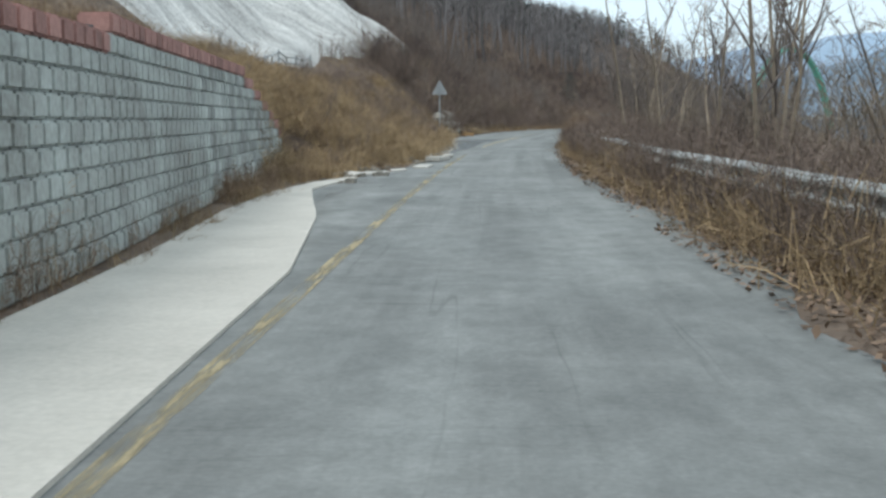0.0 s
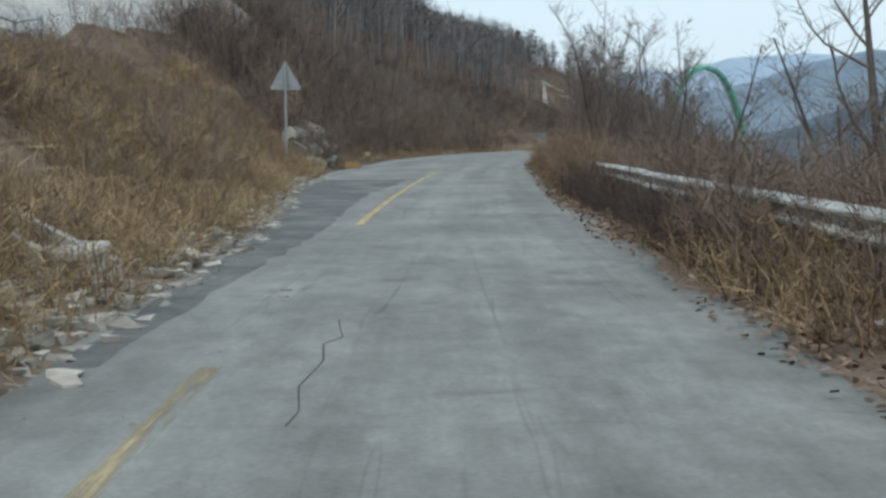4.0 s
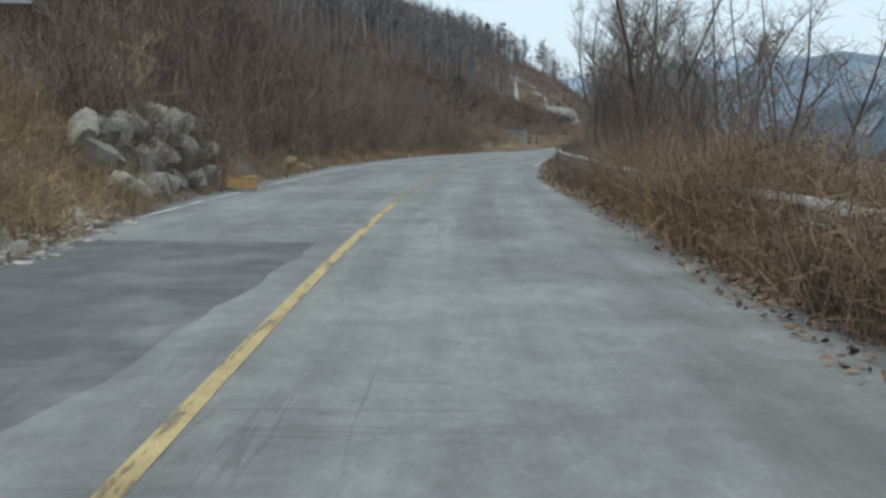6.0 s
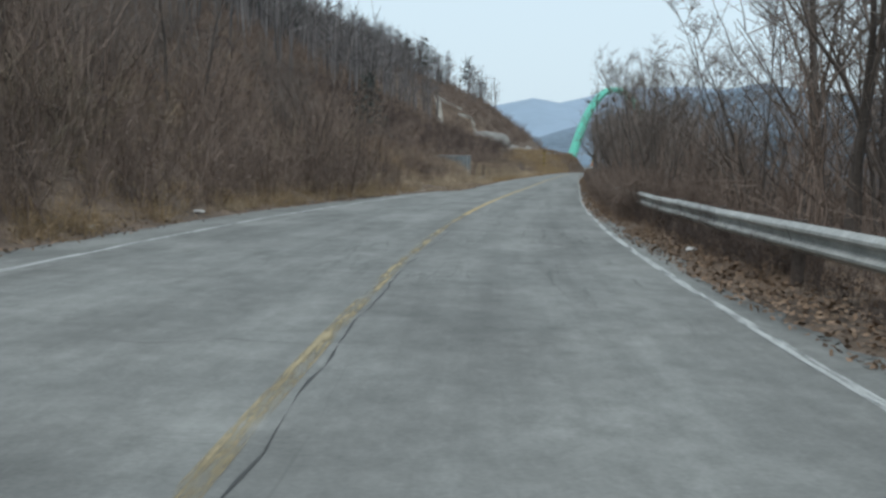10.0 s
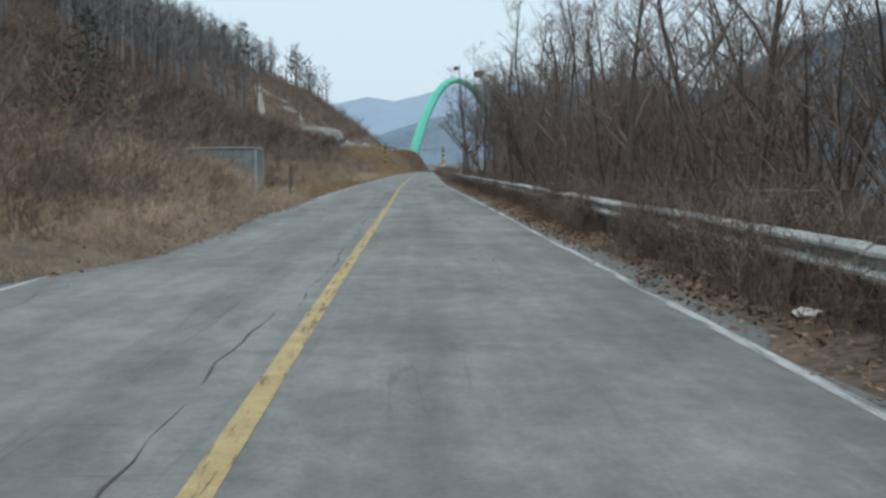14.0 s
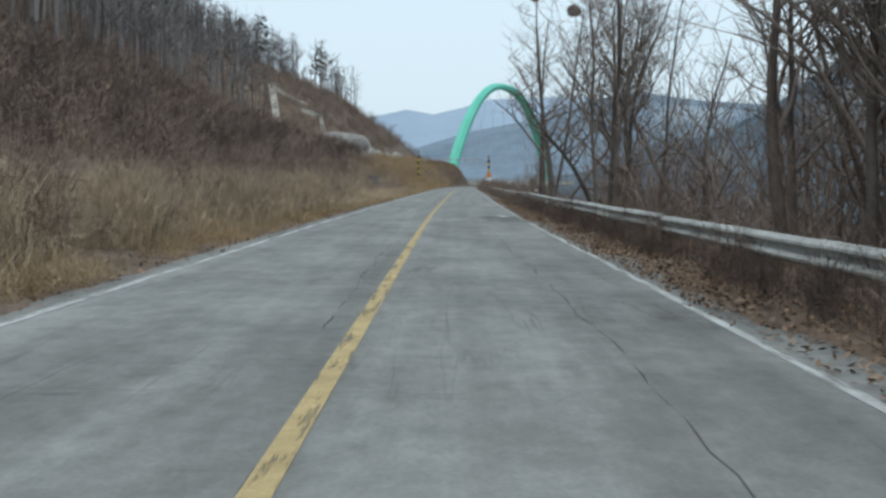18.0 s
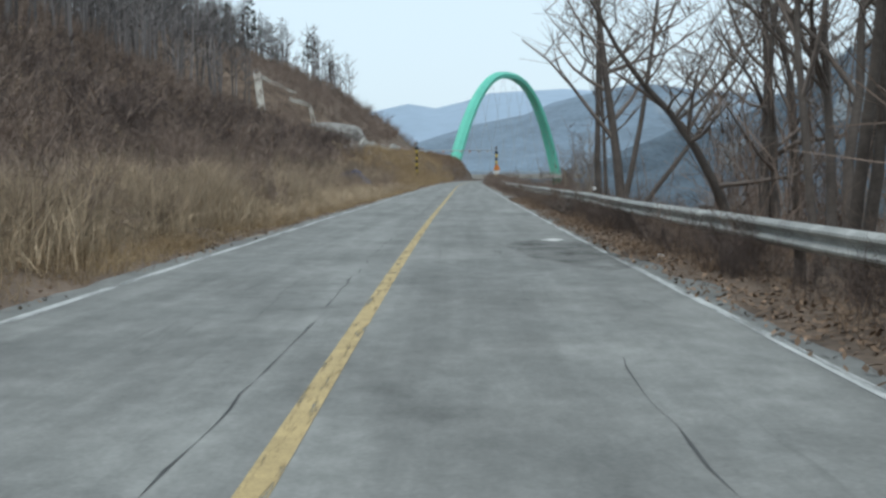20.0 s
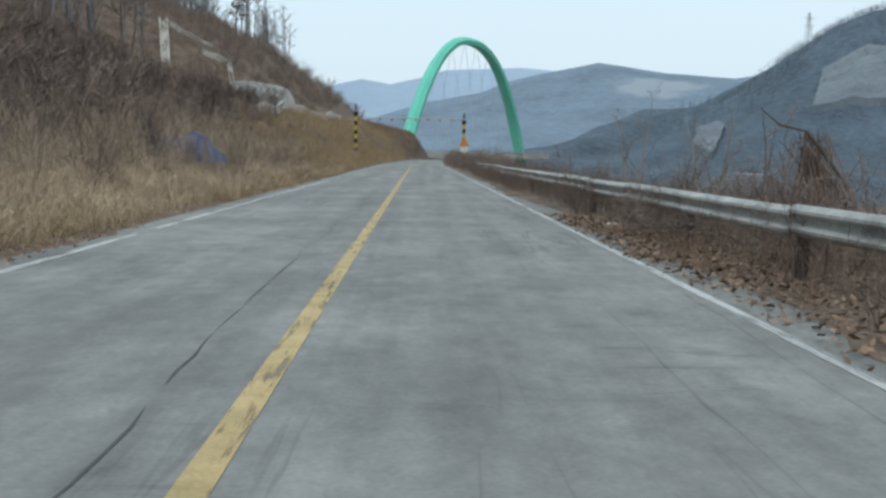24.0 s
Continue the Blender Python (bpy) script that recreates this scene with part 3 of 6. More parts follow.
WALL_LEN = wall_line(0)[3]
b = Buf()
back = []
for u in np.arange(0, WALL_LEN, 0.5):
    x, y, a, _ = wall_line(u)
    nx, ny = -math.sin(a), math.cos(a)
    h = wall_height(u) - 0.08
    back.append([(x + nx * 0.14, y + ny * 0.14, -0.1), (x + nx * 0.14, y + ny * 0.14, h), (x + nx * 0.5, y + ny * 0.5, h), (x + nx * 0.5, y + ny * 0.5, -0.1)])
b.add(np.array(back), grid_quads(len(back), 4))
retaining_wall = put("retaining_wall", b.mesh("retaining_wall", M_PATCH), label="curved retaining wall of grey split-face blocks with red top course", category="retaining wall", kind="structure")
BLOCK_W, BLOCK_H = 0.34, 0.2
block_mats = [block_mesh("block", BLOCK_W - 0.022, 0.3, BLOCK_H - 0.005, M_BLOCK, s) for s in range(5)]
cap_mesh = block_mesh("cap_block", BLOCK_W - 0.022, 0.32, BLOCK_H - 0.005, M_CAP, 9)
far_blocks = Buf()
row = 0
while row * BLOCK_H < 3.0:
    for u in np.arange(0.2 + (row % 2) * BLOCK_W / 2, WALL_LEN - 0.2, BLOCK_W):
        if (row + 1) * BLOCK_H > wall_height(u) + 0.05:
            continue
        x, y, a, _ = wall_line(u)
        top = (row + 2) * BLOCK_H > wall_height(u) + 0.05
        at = pose(x, y, row * BLOCK_H, rng.uniform(-1, 1), rng.uniform(-1, 1), math.degrees(a) + rng.uniform(-1.5, 1.5) + 180)
        at = Matrix.Translation((-math.sin(a) * row * 0.012, math.cos(a) * row * 0.012, 0)) @ at
        if y > 16.5 or (top and y > 5):
            put("cap_block" if top else "block", cap_mesh if top else block_mats[int(rng.integers(5))], retaining_wall, at)
        else:
            v = np.array([at @ vv.co for vv in block_mats[0].vertices])
            for pl in block_mats[0].polygons:
                if len(pl.vertices) == 4:
                    far_blocks.add(v[list(pl.vertices)], [[0, 1, 2, 3]])
    row += 1
put("blocks", far_blocks.mesh("blocks", M_BLOCK), retaining_wall, kind="stuff")

# ---------------------------------------------------------------- concrete apron beside the wall
b = Buf()
ay = np.arange(-10, 24.1, 1.0)
out = []
for y in ay:
    l = float(np.interp(y, [-10, 8, 11, 15, 19, 22, 24], [-2.6, -2.6, -2.65, -2.85, -2.8, -2.45, -1.9]))
    r = float(np.interp(y, [-10, 9, 14.4, 17, 20, 24], [-1.5, -1.2, -1.56, -1.9, -2.25, -1.75]))
    out.append([(l, y, -0.1), (l, y, 0.03), (r, y, 0.025), (r, y, -0.1)])
b.add(np.array(out), grid_quads(len(ay), 4)[:, ::-1])
put("concrete_apron", b.mesh("concrete_apron", M_APRON), label="pale concrete apron at the foot of the block wall", category="pavement", kind="structure")

# old asphalt between the apron and the lane
b = Buf()
out, uv_ = [], []
for y in np.arange(9, 27.1, 0.5):
    l = float(np.interp(y, [9, 14.4, 17, 20, 24, 27], [-1.3, -1.62, -1.95, -2.3, -1.8, -1.3])) + rng.normal(0, 0.03)
    r = float(np.interp(y, ys, xs)) - float(edge_left(y)) + 0.35
    out.append([(l, y, -0.008), (max(r, l + 0.1), y, -0.008)])
    uv_.append([(l, y), (max(r, l + 0.1), y)])
b.add(np.array(out), grid_quads(len(out), 2)[:, ::-1])
put("road_shoulder", b.mesh("road_shoulder", M_ASPHALT, False, uv_), label="worn asphalt shoulder beside the concrete apron", category="road", kind="structure")

# sprayed concrete on the hillside above the bank
b = Buf()
sy = np.arange(48, 95.6, 1.0)
out = []
for y in sy:
    low = float(np.interp(y, [48, 74, 86, 95], [11.2, 8.4, 5.4, 3.4]))
    high = float(np.interp(y, [48, 62, 82, 90, 95.5], [30, 32, 26, 15, 6]))
    e = np.linspace(low, high, 24)
    d = -e - edge_left(y)
    p = spots(np.full(len(d), y), d)
    p[:, 2] += 0.5 + 0.22 * np.sin(y * 1.7 + 0.4 * e) + 0.12 * np.sin(y * 4.1) + rng.normal(0, 0.05, len(d))
    p[0, 2] -= 0.9
    p[-1, 2] -= 0.9
    out.append(p)
out[0][:, 2] -= 0.9
out[-1][:, 2] -= 0.9
b.add(np.array(out), grid_quads(len(sy), 24)[:, ::-1])
put("sprayed_concrete_slope", b.mesh("sprayed_concrete_slope", M_SLAB, True), label="grey sprayed-concrete face on the cut slope above the bank", category="slope", kind="structure")


# ---------------------------------------------------------------- guard rail
def beam_mesh(length):
    """One W-beam of a guard rail, along +y, its face to -x, mid height at 0."""
    prof = [(x, z * 0.93) for x, z in ((0.0, 0.155), (-0.02, 0.15), (-0.075, 0.105), (-0.08, 0.075), (-0.015, 0.03), (-0.015, -0.03), (-0.08, -0.075), (-0.075, -0.105), (-0.02, -0.15), (0.0, -0.155))]
    n = 5
    v = [(x, length * (i / (n - 1)), z) for i in range(n) for x, z in prof]
    v += [(x + 0.006, y, z) for x, y, z in v]
    k = len(prof)
    f = []
    for i in range(n - 1):
        for j in range(k - 1):
            f.append((i * k + j, i * k + j + 1, (i + 1) * k + j + 1, (i + 1) * k + j))
    off = n * k
    f += [tuple(reversed([q + off for q in qd])) for qd in f]
    bb = Buf()
    bb.add(v, f)
    return bb.mesh("beam", M_STEEL)


beam = beam_mesh(4.24)
post_bm = box_bm(0.12, 0.07, 1.0, (0.02, 0, 0), 0.008)
post_me = bpy.data.meshes.new("post")
post_bm.to_mesh(post_me)
post_bm.free()
post_me.materials.append(M_POST)


def rail_offset(y):
    return float(np.interp(y, [0, 17, 45, 58, 75, 85, 100, 115, 150, 180, 220, 250, 320], [4.25, 4.0, 4.2, 4.35, 4.1, 4.35, 4.2, 4.15, 4.1, 4.3, 4.35, 4.15, 4.2]))


def rail_height(y):
    return float(np.interp(y, [0, 90, 105, 150, 170, 185, 215, 230, 245, 300], [0.57, 0.565, 0.545, 0.535, 0.53, 0.545, 0.565, 0.585, 0.58, 0.57]))


for y0, y1 in ((-8.0, 36.0), (36.0, 60.0), (60.0, 104.0), (104.0, 148.0), (148.0, 192.0), (192.0, 236.0), (236.0, 300.0)):
    x, y = road(y0, rail_offset(y0))
    rail = tagged(new("guard_rail"), "weathered galvanised steel guard rail on rusty posts, overgrown with dry brush", "guard rail", "guard rail runs")
    rail.matrix_basis = pose(float(x), float(y), 0)
    for s in np.arange(y0, y1 - 0.1, 4.0):
        ax, ayy = road(s, rail_offset(s))
        bx, byy = road(s + 4, rail_offset(s + 4))
        ang = math.degrees(math.atan2(-(bx - ax), byy - ayy))
        put("beam", beam, rail, pose(float(ax - x), float(ayy - y), rail_height(s) + rng.uniform(-0.012, 0.012), math.degrees(math.atan2(rail_height(s + 4) - rail_height(s), 4)) + rng.uniform(-0.15, 0.15), rng.uniform(-1, 1), ang))
        put("post", post_me, rail, pose(float(ax - x) + 0.05, float(ayy - y), 0.22, 0, rng.uniform(-2, 2), ang))


def delineator(y):
    """A round white reflector on a short bracket, bolted to the top of the rail."""
    x, yy = road(y, rail_offset(y))
    t = tagged(new("delineator"), "small round white reflector on a bracket over the guard rail", "reflector", "rail reflectors")
    t.matrix_basis = pose(float(x), float(yy), rail_height(y) + 0.14, 0, 0, -math.degrees(heading(y)))
    part("bracket", box_bm(0.03, 0.012, 0.16, (0, 0.012, 0.06), 0.003), M_POST, t)
    disc = part("reflector", rod_bm(0.055, 0.05, 0.02, 16, pose(0, -0.01, 0.15, 90)), M_LITTER, t, "white round lens")
    part("rim", rod_bm(0.062, 0.062, 0.012, 16, pose(0, 0.006, 0.15, 90)), M_POST, disc)


for y_ in (225.3,):
    delineator(y_)


# ---------------------------------------------------------------- road sign seen from behind
def triangle_bm(w, h, t, bevel=0.04):
    bm = bmesh.new()
    pts = [(-w / 2, 0), (w / 2, 0), (0, h)]
    vs = [bm.verts.new((x, -t / 2, z)) for x, z in pts] + [bm.verts.new((x, t / 2, z)) for x, z in pts]
    bm.faces.new(vs[:3])
    bm.faces.new(vs[5:2:-1])
    for i in range(3):
        j = (i + 1) % 3
        bm.faces.new((vs[j], vs[i], vs[i + 3], vs[j + 3]))
    bmesh.ops.recalc_face_normals(bm, faces=bm.faces)
    up = [e for e in bm.edges if abs(e.verts[0].co.y - e.verts[1].co.y) > t * 0.5]
    bmesh.ops.bevel(bm, geom=up, offset=bevel, segments=3, affect="EDGES")
    return bm


sign = tagged(new("road_sign"), "triangular road sign on thin grey pole, bare metal back showing", "road sign")
sign.matrix_basis = pose(-0.19, 68.17, 0.35, 0, 0, -4)
part("pole", rod_bm(0.038, 0.038, 3.0, 12), M_SIGNBACK, sign)
plate = part("sign_plate", triangle_bm(0.95, 0.84, 0.012), M_SIGNBACK, sign, "grey aluminium triangular plate", pose(0, 0.05, 2.27))
for z in (0.15, 0.43):
    part("clamp", box_bm(0.3 if z < 0.3 else 0.16, 0.03, 0.04, (0, -0.03, z), 0.005), M_SIGNBACK, plate)


# ---------------------------------------------------------------- rocks
def rock_mesh(name, seed, mat, jag=0.28):
    r = random.Random(seed)
    bm = bmesh.new()
    bmesh.ops.create_icosphere(bm, subdivisions=2, radius=1)
    off = Vector((r.uniform(0, 50), r.uniform(0, 50), r.uniform(0, 50)))
    cuts = [Vector((r.gauss(0, 1), r.gauss(0, 1), r.gauss(0, 1))).normalized() for _ in range(10)]
    for v in bm.verts:
        p = v.co.copy()
        for c in cuts:
            k = p.dot(c)
            if k > 0.52:
                p -= c * (k - 0.52) * 0.95
        v.co = p * (1 + jag * 0.5 * noise.noise(p * 1.7 + off))
    me = bpy.data.meshes.new(name)
    bm.to_mesh(me)
    bm.free()
    me.materials.append(mat)
    return me


rocks = [rock_mesh("boulder", s, M_ROCK) for s in range(6)]
for k in range(30):
    lay = k % 3
    y = 73.2 + k * 0.3 + rng.uniform(-0.15, 0.15)
    e = 0.4 + 0.3 * lay + rng.uniform(0, 0.2)
    d = -e - float(edge_left(y))
    s = rng.uniform(0.32, 0.52)
    x, yy = road(y, d)
    z = float(ground(y, d)) * 0.6 + (0.12, 0.5, 0.88)[lay]
    put("boulder", rocks[k % 6], None, Matrix.Translation((float(x), float(yy), z)) @ pose(0, 0, 0, rng.uniform(0, 360), rng.uniform(0, 360), 0) @ Matrix.Diagonal((s, s * 1.1, s * 0.85, 1)),
        "pale grey boulder of a rough dry-stone bank", "rock", "", "boulders of the stone bank")
for k in range(9):
    y = 59.6 + rng.uniform(-1.3, 1.3)
    p = spot(y, -rng.uniform(0.9, 1.9) - float(edge_left(y)))
    s = rng.uniform(0.13, 0.27)
    put("broken_stone", rocks[k % 6], None, Matrix.Translation((p.x, p.y, p.z + s * 0.35)) @ pose(0, 0, 0, rng.uniform(0, 360), rng.uniform(0, 360), 0) @ Matrix.Diagonal((s, s * 1.2, s * 0.8, 1)),
        "pale broken stone lying in the grass of the bank", "rock", "", "broken stones on the bank")
# rubble at the foot of the bank

def rubble(name, n, ya, yb, ea, eb, side, lo, hi, mat, label, cat):
    bb = Buf()
    cube = np.array([(-1, -1, -1), (1, -1, -1), (1, 1, -1), (-1, 1, -1), (-1, -1, 1), (1, -1, 1), (1, 1, 1), (-1, 1, 1)], float)
    q = [(0, 1, 5, 4), (1, 2, 6, 5), (2, 3, 7, 6), (3, 0, 4, 7), (4, 5, 6, 7)]
    yy = rng.uniform(ya, yb, n)
    e = rng.uniform(ea, eb, n)
    d = -e - edge_left(yy) if side < 0 else e + edge_right(yy)
    p = spots(yy, d)
    for i in range(n):
        s = rng.uniform(lo, hi) * np.array([1, rng.uniform(0.6, 1), rng.uniform(0.4, 0.8)])
        c = cube * s + rng.normal(0, 0.33, (8, 3)) * s
        a = rng.uniform(0, 6.28)
        m = np.array([[math.cos(a), -math.sin(a), 0], [math.sin(a), math.cos(a), 0], [0, 0, 1]])
        bb.add(c @ m.T + p[i] + (0, 0, s[2] * 0.4), q)
    return put(name, bb.mesh(name, mat), label=label, category=cat, kind="stuff")


rubble("rubble", 1300, 33, 71, -0.3, 0.7, -1, 0.025, 0.08, M_STONE, "loose pale stones and rubble along the foot of the bank", "rubble")
rubble("gravel", 420, 35, 47, -1.1, 0.3, -1, 0.012, 0.045, M_ROCK, "gravel and dirt spilled over the edge of the lane", "gravel")
rubble("rubble", 50, 22, 33, -0.2, 0.8, -1, 0.03, 0.12, M_ROCK, "loose stones where the concrete apron ends", "rubble")

# ---------------------------------------------------------------- plants


def grow(seed, height, stems, spread, thick=0.09, dens=1.0, leans=(), rise=0.2, low=0.8, sway=0.11):
    """A bare winter tree: tapered bent stems, limbs, branches and twigs. Two buffers: trunk and crown.
    leans: (compass angle, slope, length, radius) for each stem of a tree that leans its own way."""
    r = np.random.default_rng(seed)
    trunk, crown = Buf(), Buf()

    def limb(buf, start, direction, length, r0, r1, k, sides, rise=0.15, wob=0.12):
        pts = [np.array(start, float)]
        d = np.array(direction, float)
        for _ in range(k):
            d = d + r.normal(0, wob, 3) + np.array([0, 0, rise / k])
            d /= np.linalg.norm(d)
            pts.append(pts[-1] + d * length / k)
        pts = np.array(pts)
        tube(buf, pts, np.linspace(r0, r1, k + 1), sides)
        return pts

    for s in range(stems):
        az = s * 2 * np.pi / stems + r.uniform(0, 1.5)
        tilt = (0.05 if stems == 1 else r.uniform(0.12, 0.3)) * spread
        d0 = (np.cos(az) * tilt, np.sin(az) * tilt, 1)
        h = height * r.uniform(0.8, 1.05)
        rr = thick * r.uniform(0.75, 1.1)
        if leans:
            az, tilt, h, rr = math.radians(leans[s][0]), leans[s][1], leans[s][2], leans[s][3]
            d0 = (np.cos(az) * tilt, np.sin(az) * tilt, 1)
        st = limb(trunk, (np.cos(az) * 0.12 * (stems > 1), np.sin(az) * 0.12 * (stems > 1), -0.4), d0, h, rr * 1.15, rr * 0.18, 9, 6, rise, min(sway, 0.06 if rr < 0.04 else 0.11) if leans else 0.085)
        for k in range(int(11 * dens)):
            f = r.uniform(0.25, 0.97)
            q = st[0] * 0 + np.array([np.interp(f * 9, np.arange(10), st[:, i]) for i in range(3)])
            a2 = r.uniform(0, 2 * np.pi)
            up = r.uniform(low, low + 0.8)
            ln = h * 0.36 * (1.15 - f) * spread * r.uniform(0.7, 1.2) + 0.5
            rb = rr * (1.05 - f) * 0.55 + 0.008
            br = limb(crown, q, (np.cos(a2), np.sin(a2), up), ln, rb, rb * 0.25, 4, 4, 0.7, 0.12 if rr < 0.06 else 0.2)
            for j in range(int(5 * dens)):
                f2 = r.uniform(0.2, 1)
                q2 = np.array([np.interp(f2 * 4, np.arange(5), br[:, i]) for i in range(3)])
                a3 = r.uniform(0, 2 * np.pi)
                l2 = ln * r.uniform(0.25, 0.55)
                tw = limb(crown, q2, (np.cos(a3), np.sin(a3), r.uniform(0.3, 1.2)), l2, rb * 0.4 + 0.003, 0.004, 3, 3, 0.2, 0.2)
                for _ in range(4):
                    f3 = r.uniform(0.2, 1)
                    q3 = np.array([np.interp(f3 * 3, np.arange(4), tw[:, i]) for i in range(3)])
                    a4 = r.uniform(0, 2 * np.pi)
                    limb(crown, q3, (np.cos(a4), np.sin(a4), r.uniform(0.1, 1)), l2 * r.uniform(0.4, 0.9), 0.007, 0.004, 1, 3, 0.1, 0.2)
    return trunk, crown


TREES = []
for s, (h, st, sp, th) in enumerate([(9.5, 3, 1.0, 0.075), (8.5, 4, 1.2, 0.06), (10, 1, 1.3, 0.12), (9.5, 2, 1.1, 0.085), (6.5, 5, 1.0, 0.035), (11, 2, 0.9, 0.1), (12, 1, 1.5, 0.16), (5.0, 5, 1.1, 0.03), (6.5, 2, 0.75, 0.05)]):
    tk, cr = grow(40 + s, h, st, sp, th, 0.55 if s > 6 else 1.0)
    bark = M_PALEBARK if s > 6 else M_BARK
    TREES.append((tk.mesh("trunk", bark, True), cr.mesh("crown", bark if s == 7 else M_CROWN, True)))


def plant_tree(kind, y, d, turn, size, label, group="roadside trees", tilt=0.0):
    p = spot(y, d)
    t = tagged(new("bare_tree"), label, "tree", group)
    t.matrix_basis = Matrix.Translation((p.x, p.y, p.z - 0.05)) @ pose(0, 0, 0, tilt, 0, turn) @ Matrix.Scale(size, 4)
    put("trunk", TREES[kind][0], t)
    put("crown", TREES[kind][1], t)
    return t


def old_tree(seed, y, d, leans, label, dens=1.0, rise=0.2, low=0.1, sway=0.11):
    """A tree of its own shape, stem by stem."""
    p = spot(y, d)
    t = tagged(new("bare_tree"), label, "tree", "roadside trees")
    t.matrix_basis = Matrix.Translation((p.x, p.y, p.z - 0.05))
    tk, cr = grow(seed, 8, len(leans), 1.0, 0.1, dens, leans, rise, low, sway)
    put("trunk", tk.mesh("trunk", M_BARK, True), t)
    put("crown", cr.mesh("crown", M_CROWN, True), t)


for y in np.arange(88, 206, 2.9):
    for lane in range(5):
        if rng.random() < (0.62, 0.66, 0.6, 0.75, 0.75)[lane] * (0.18 if y < 112 else 0.27 if y < 120 else 0.5 if y < 140 else 1.0):
            d = (5.5, 8.0, 12.0, 16.0, 21.0)[lane] + rng.uniform(-0.5, 1.3)
            if (y < 97 and lane == 0) or (y < 140 and lane > 2):
                continue
            plant_tree(int(rng.choice([0, 1, 2, 3, 4, 5, 5])), y + rng.uniform(-1.2, 1.2), d, rng.uniform(0, 360), (rng.uniform(0.75, 1.0) + (0.2 if y < 125 else 0.0)) * (0.92 if y < 108 else 0.76 if y < 150 else 0.66 if y < 174 else 0.86) + (0.2 if lane > 2 else 0.1 if lane > 1 else 0),
                       "bare grey-brown roadside tree with many thin upright stems")
for y in np.arange(15, 40, 2.4):
    plant_tree(int(rng.choice([1, 3, 4])), y + rng.uniform(-1.5, 1.5), rng.uniform(8.0, 13), rng.uniform(0, 360), rng.uniform(0.6, 0.85), "bare tree on the slope below the guard rail")
for y, d, k, sz in ((155.5, 6.6, 1, 0.6), (158.0, 7.2, 3, 0.64), (160.5, 6.5, 4, 0.75), (162.5, 8.0, 1, 0.7), (165.0, 6.8, 3, 0.62), (167.5, 7.4, 0, 0.62), (170.0, 6.6, 1, 0.62), (173.0, 7.6, 5, 0.6), (176.0, 6.8, 1, 0.68), (98.5, 6.6, 4, 1.0),
                    (101.0, 7.4, 1, 0.8), (112.0, 7.5, 0, 0.85), (184.5, 9.5, 5, 0.95), (187.0, 11.5, 0, 1.0), (189.0, 8.8, 1, 0.95), (192.0, 10.5, 3, 1.0), (190.0, 12.0, 5, 1.0), (193.0, 9.0, 5, 0.95), (196.0, 11.0, 0, 0.95), (199.0, 8.5, 1, 0.95), (201.0, 12.0, 5, 1.0), (204.0, 9.5, 3, 1.0), (206.0, 13.0, 0, 1.05), (195.0, 14.0, 1, 1.1), (100.0, 9.5, 3, 0.9), (116.0, 6.6, 1, 0.8), (120.0, 7.2, 3, 0.8), (125.0, 6.5, 4, 0.9)):
    plant_tree(k, y, d, y * 77 % 360, sz, "dense bare tree with many thin stems beside the guard rail")
for y, d, k, sz, tl, tn in ((93.0, 6.8, 0, 1.0, 0, 40), (97.0, 6.4, 3, 0.95, 0, 160), (209.0, 5.1, 0, 0.95, 0, 70), (210.0, 5.6, 3, 0.95, 0, 200), (217.0, 7.5, 3, 1.0, 0, 50),
                            (89.5, 9.6, 0, 0.9, 0, 100), (91.5, 8.0, 1, 0.85, 0, 300), (94.5, 9.4, 0, 0.95, 0, 200)):
    plant_tree(k, y, d, tn, sz, "tall bare tree standing just behind the guard rail", tilt=tl)
old_tree(88, 62.0, 11.8, [(100, 0.05, 10.5, 0.17), (170, 0.45, 8.0, 0.1), (30, 0.35, 8.5, 0.1), (200, 0.7, 6.5, 0.06)], "large dark bare tree with sweeping limbs on the slope", 1.3, 0.2, 0.2, sway=0.035)
old_tree(71, 185.6, 6.8, [(100, 0.06, 7.5, 0.19), (120, 0.6, 6.0, 0.08), (40, 0.5, 6.5, 0.09)], "large old bare tree with a thick dark trunk and sweeping limbs", 1.2, 0.2, 0.45)
old_tree(82, 191.5, 7.5, [(100, 0.1, 7.5, 0.11), (20, 0.3, 7.0, 0.09)], "dark bare tree with a forked trunk", 1.3, 0.2, 0.4)
old_tree(83, 194.5, 8.5, [(130, 0.3, 7.5, 0.09), (60, 0.1, 8.0, 0.09), (-20, 0.35, 7.0, 0.08)], "dense dark bare tree below the road", 1.3, 0.2, 0.4)
old_tree(84, 182.4, 7.6, [(90, 0.1, 7.5, 0.1), (10, 0.35, 6.5, 0.08)], "dark bare tree close behind the guard rail", 1.1, 0.2, 0.6)
old_tree(72, 188.2, 6.6, [(135, 0.6, 6.0, 0.065), (115, 0.4, 6.5, 0.07), (90, 0.1, 6.0, 0.06)], "bare tree with dark limbs leaning out towards the road", 1.1, 0.2, 0.5)
old_tree(73, 216.3, 6.5, [(165, 0.45, 6.5, 0.1), (120, 0.12, 9.0, 0.11), (60, 0.3, 8.0, 0.08)], "bare tree with two nests, one stem leaning over the road", 1.2)
old_tree(74, 227.7, 4.8, [(90, 0.04, 9.0, 0.09), (165, 1.6, 1.3, 0.075)], "bare tree with a dark trunk and a broken fallen limb", 0.95, 0.15, 0.3, sway=0.035)
old_tree(75, 226.6, 5.2, [(-10, 0.85, 7.5, 0.075)], "bare tree with a trunk leaning away from the road", 0.95, 0.15, 0.3, sway=0.035)
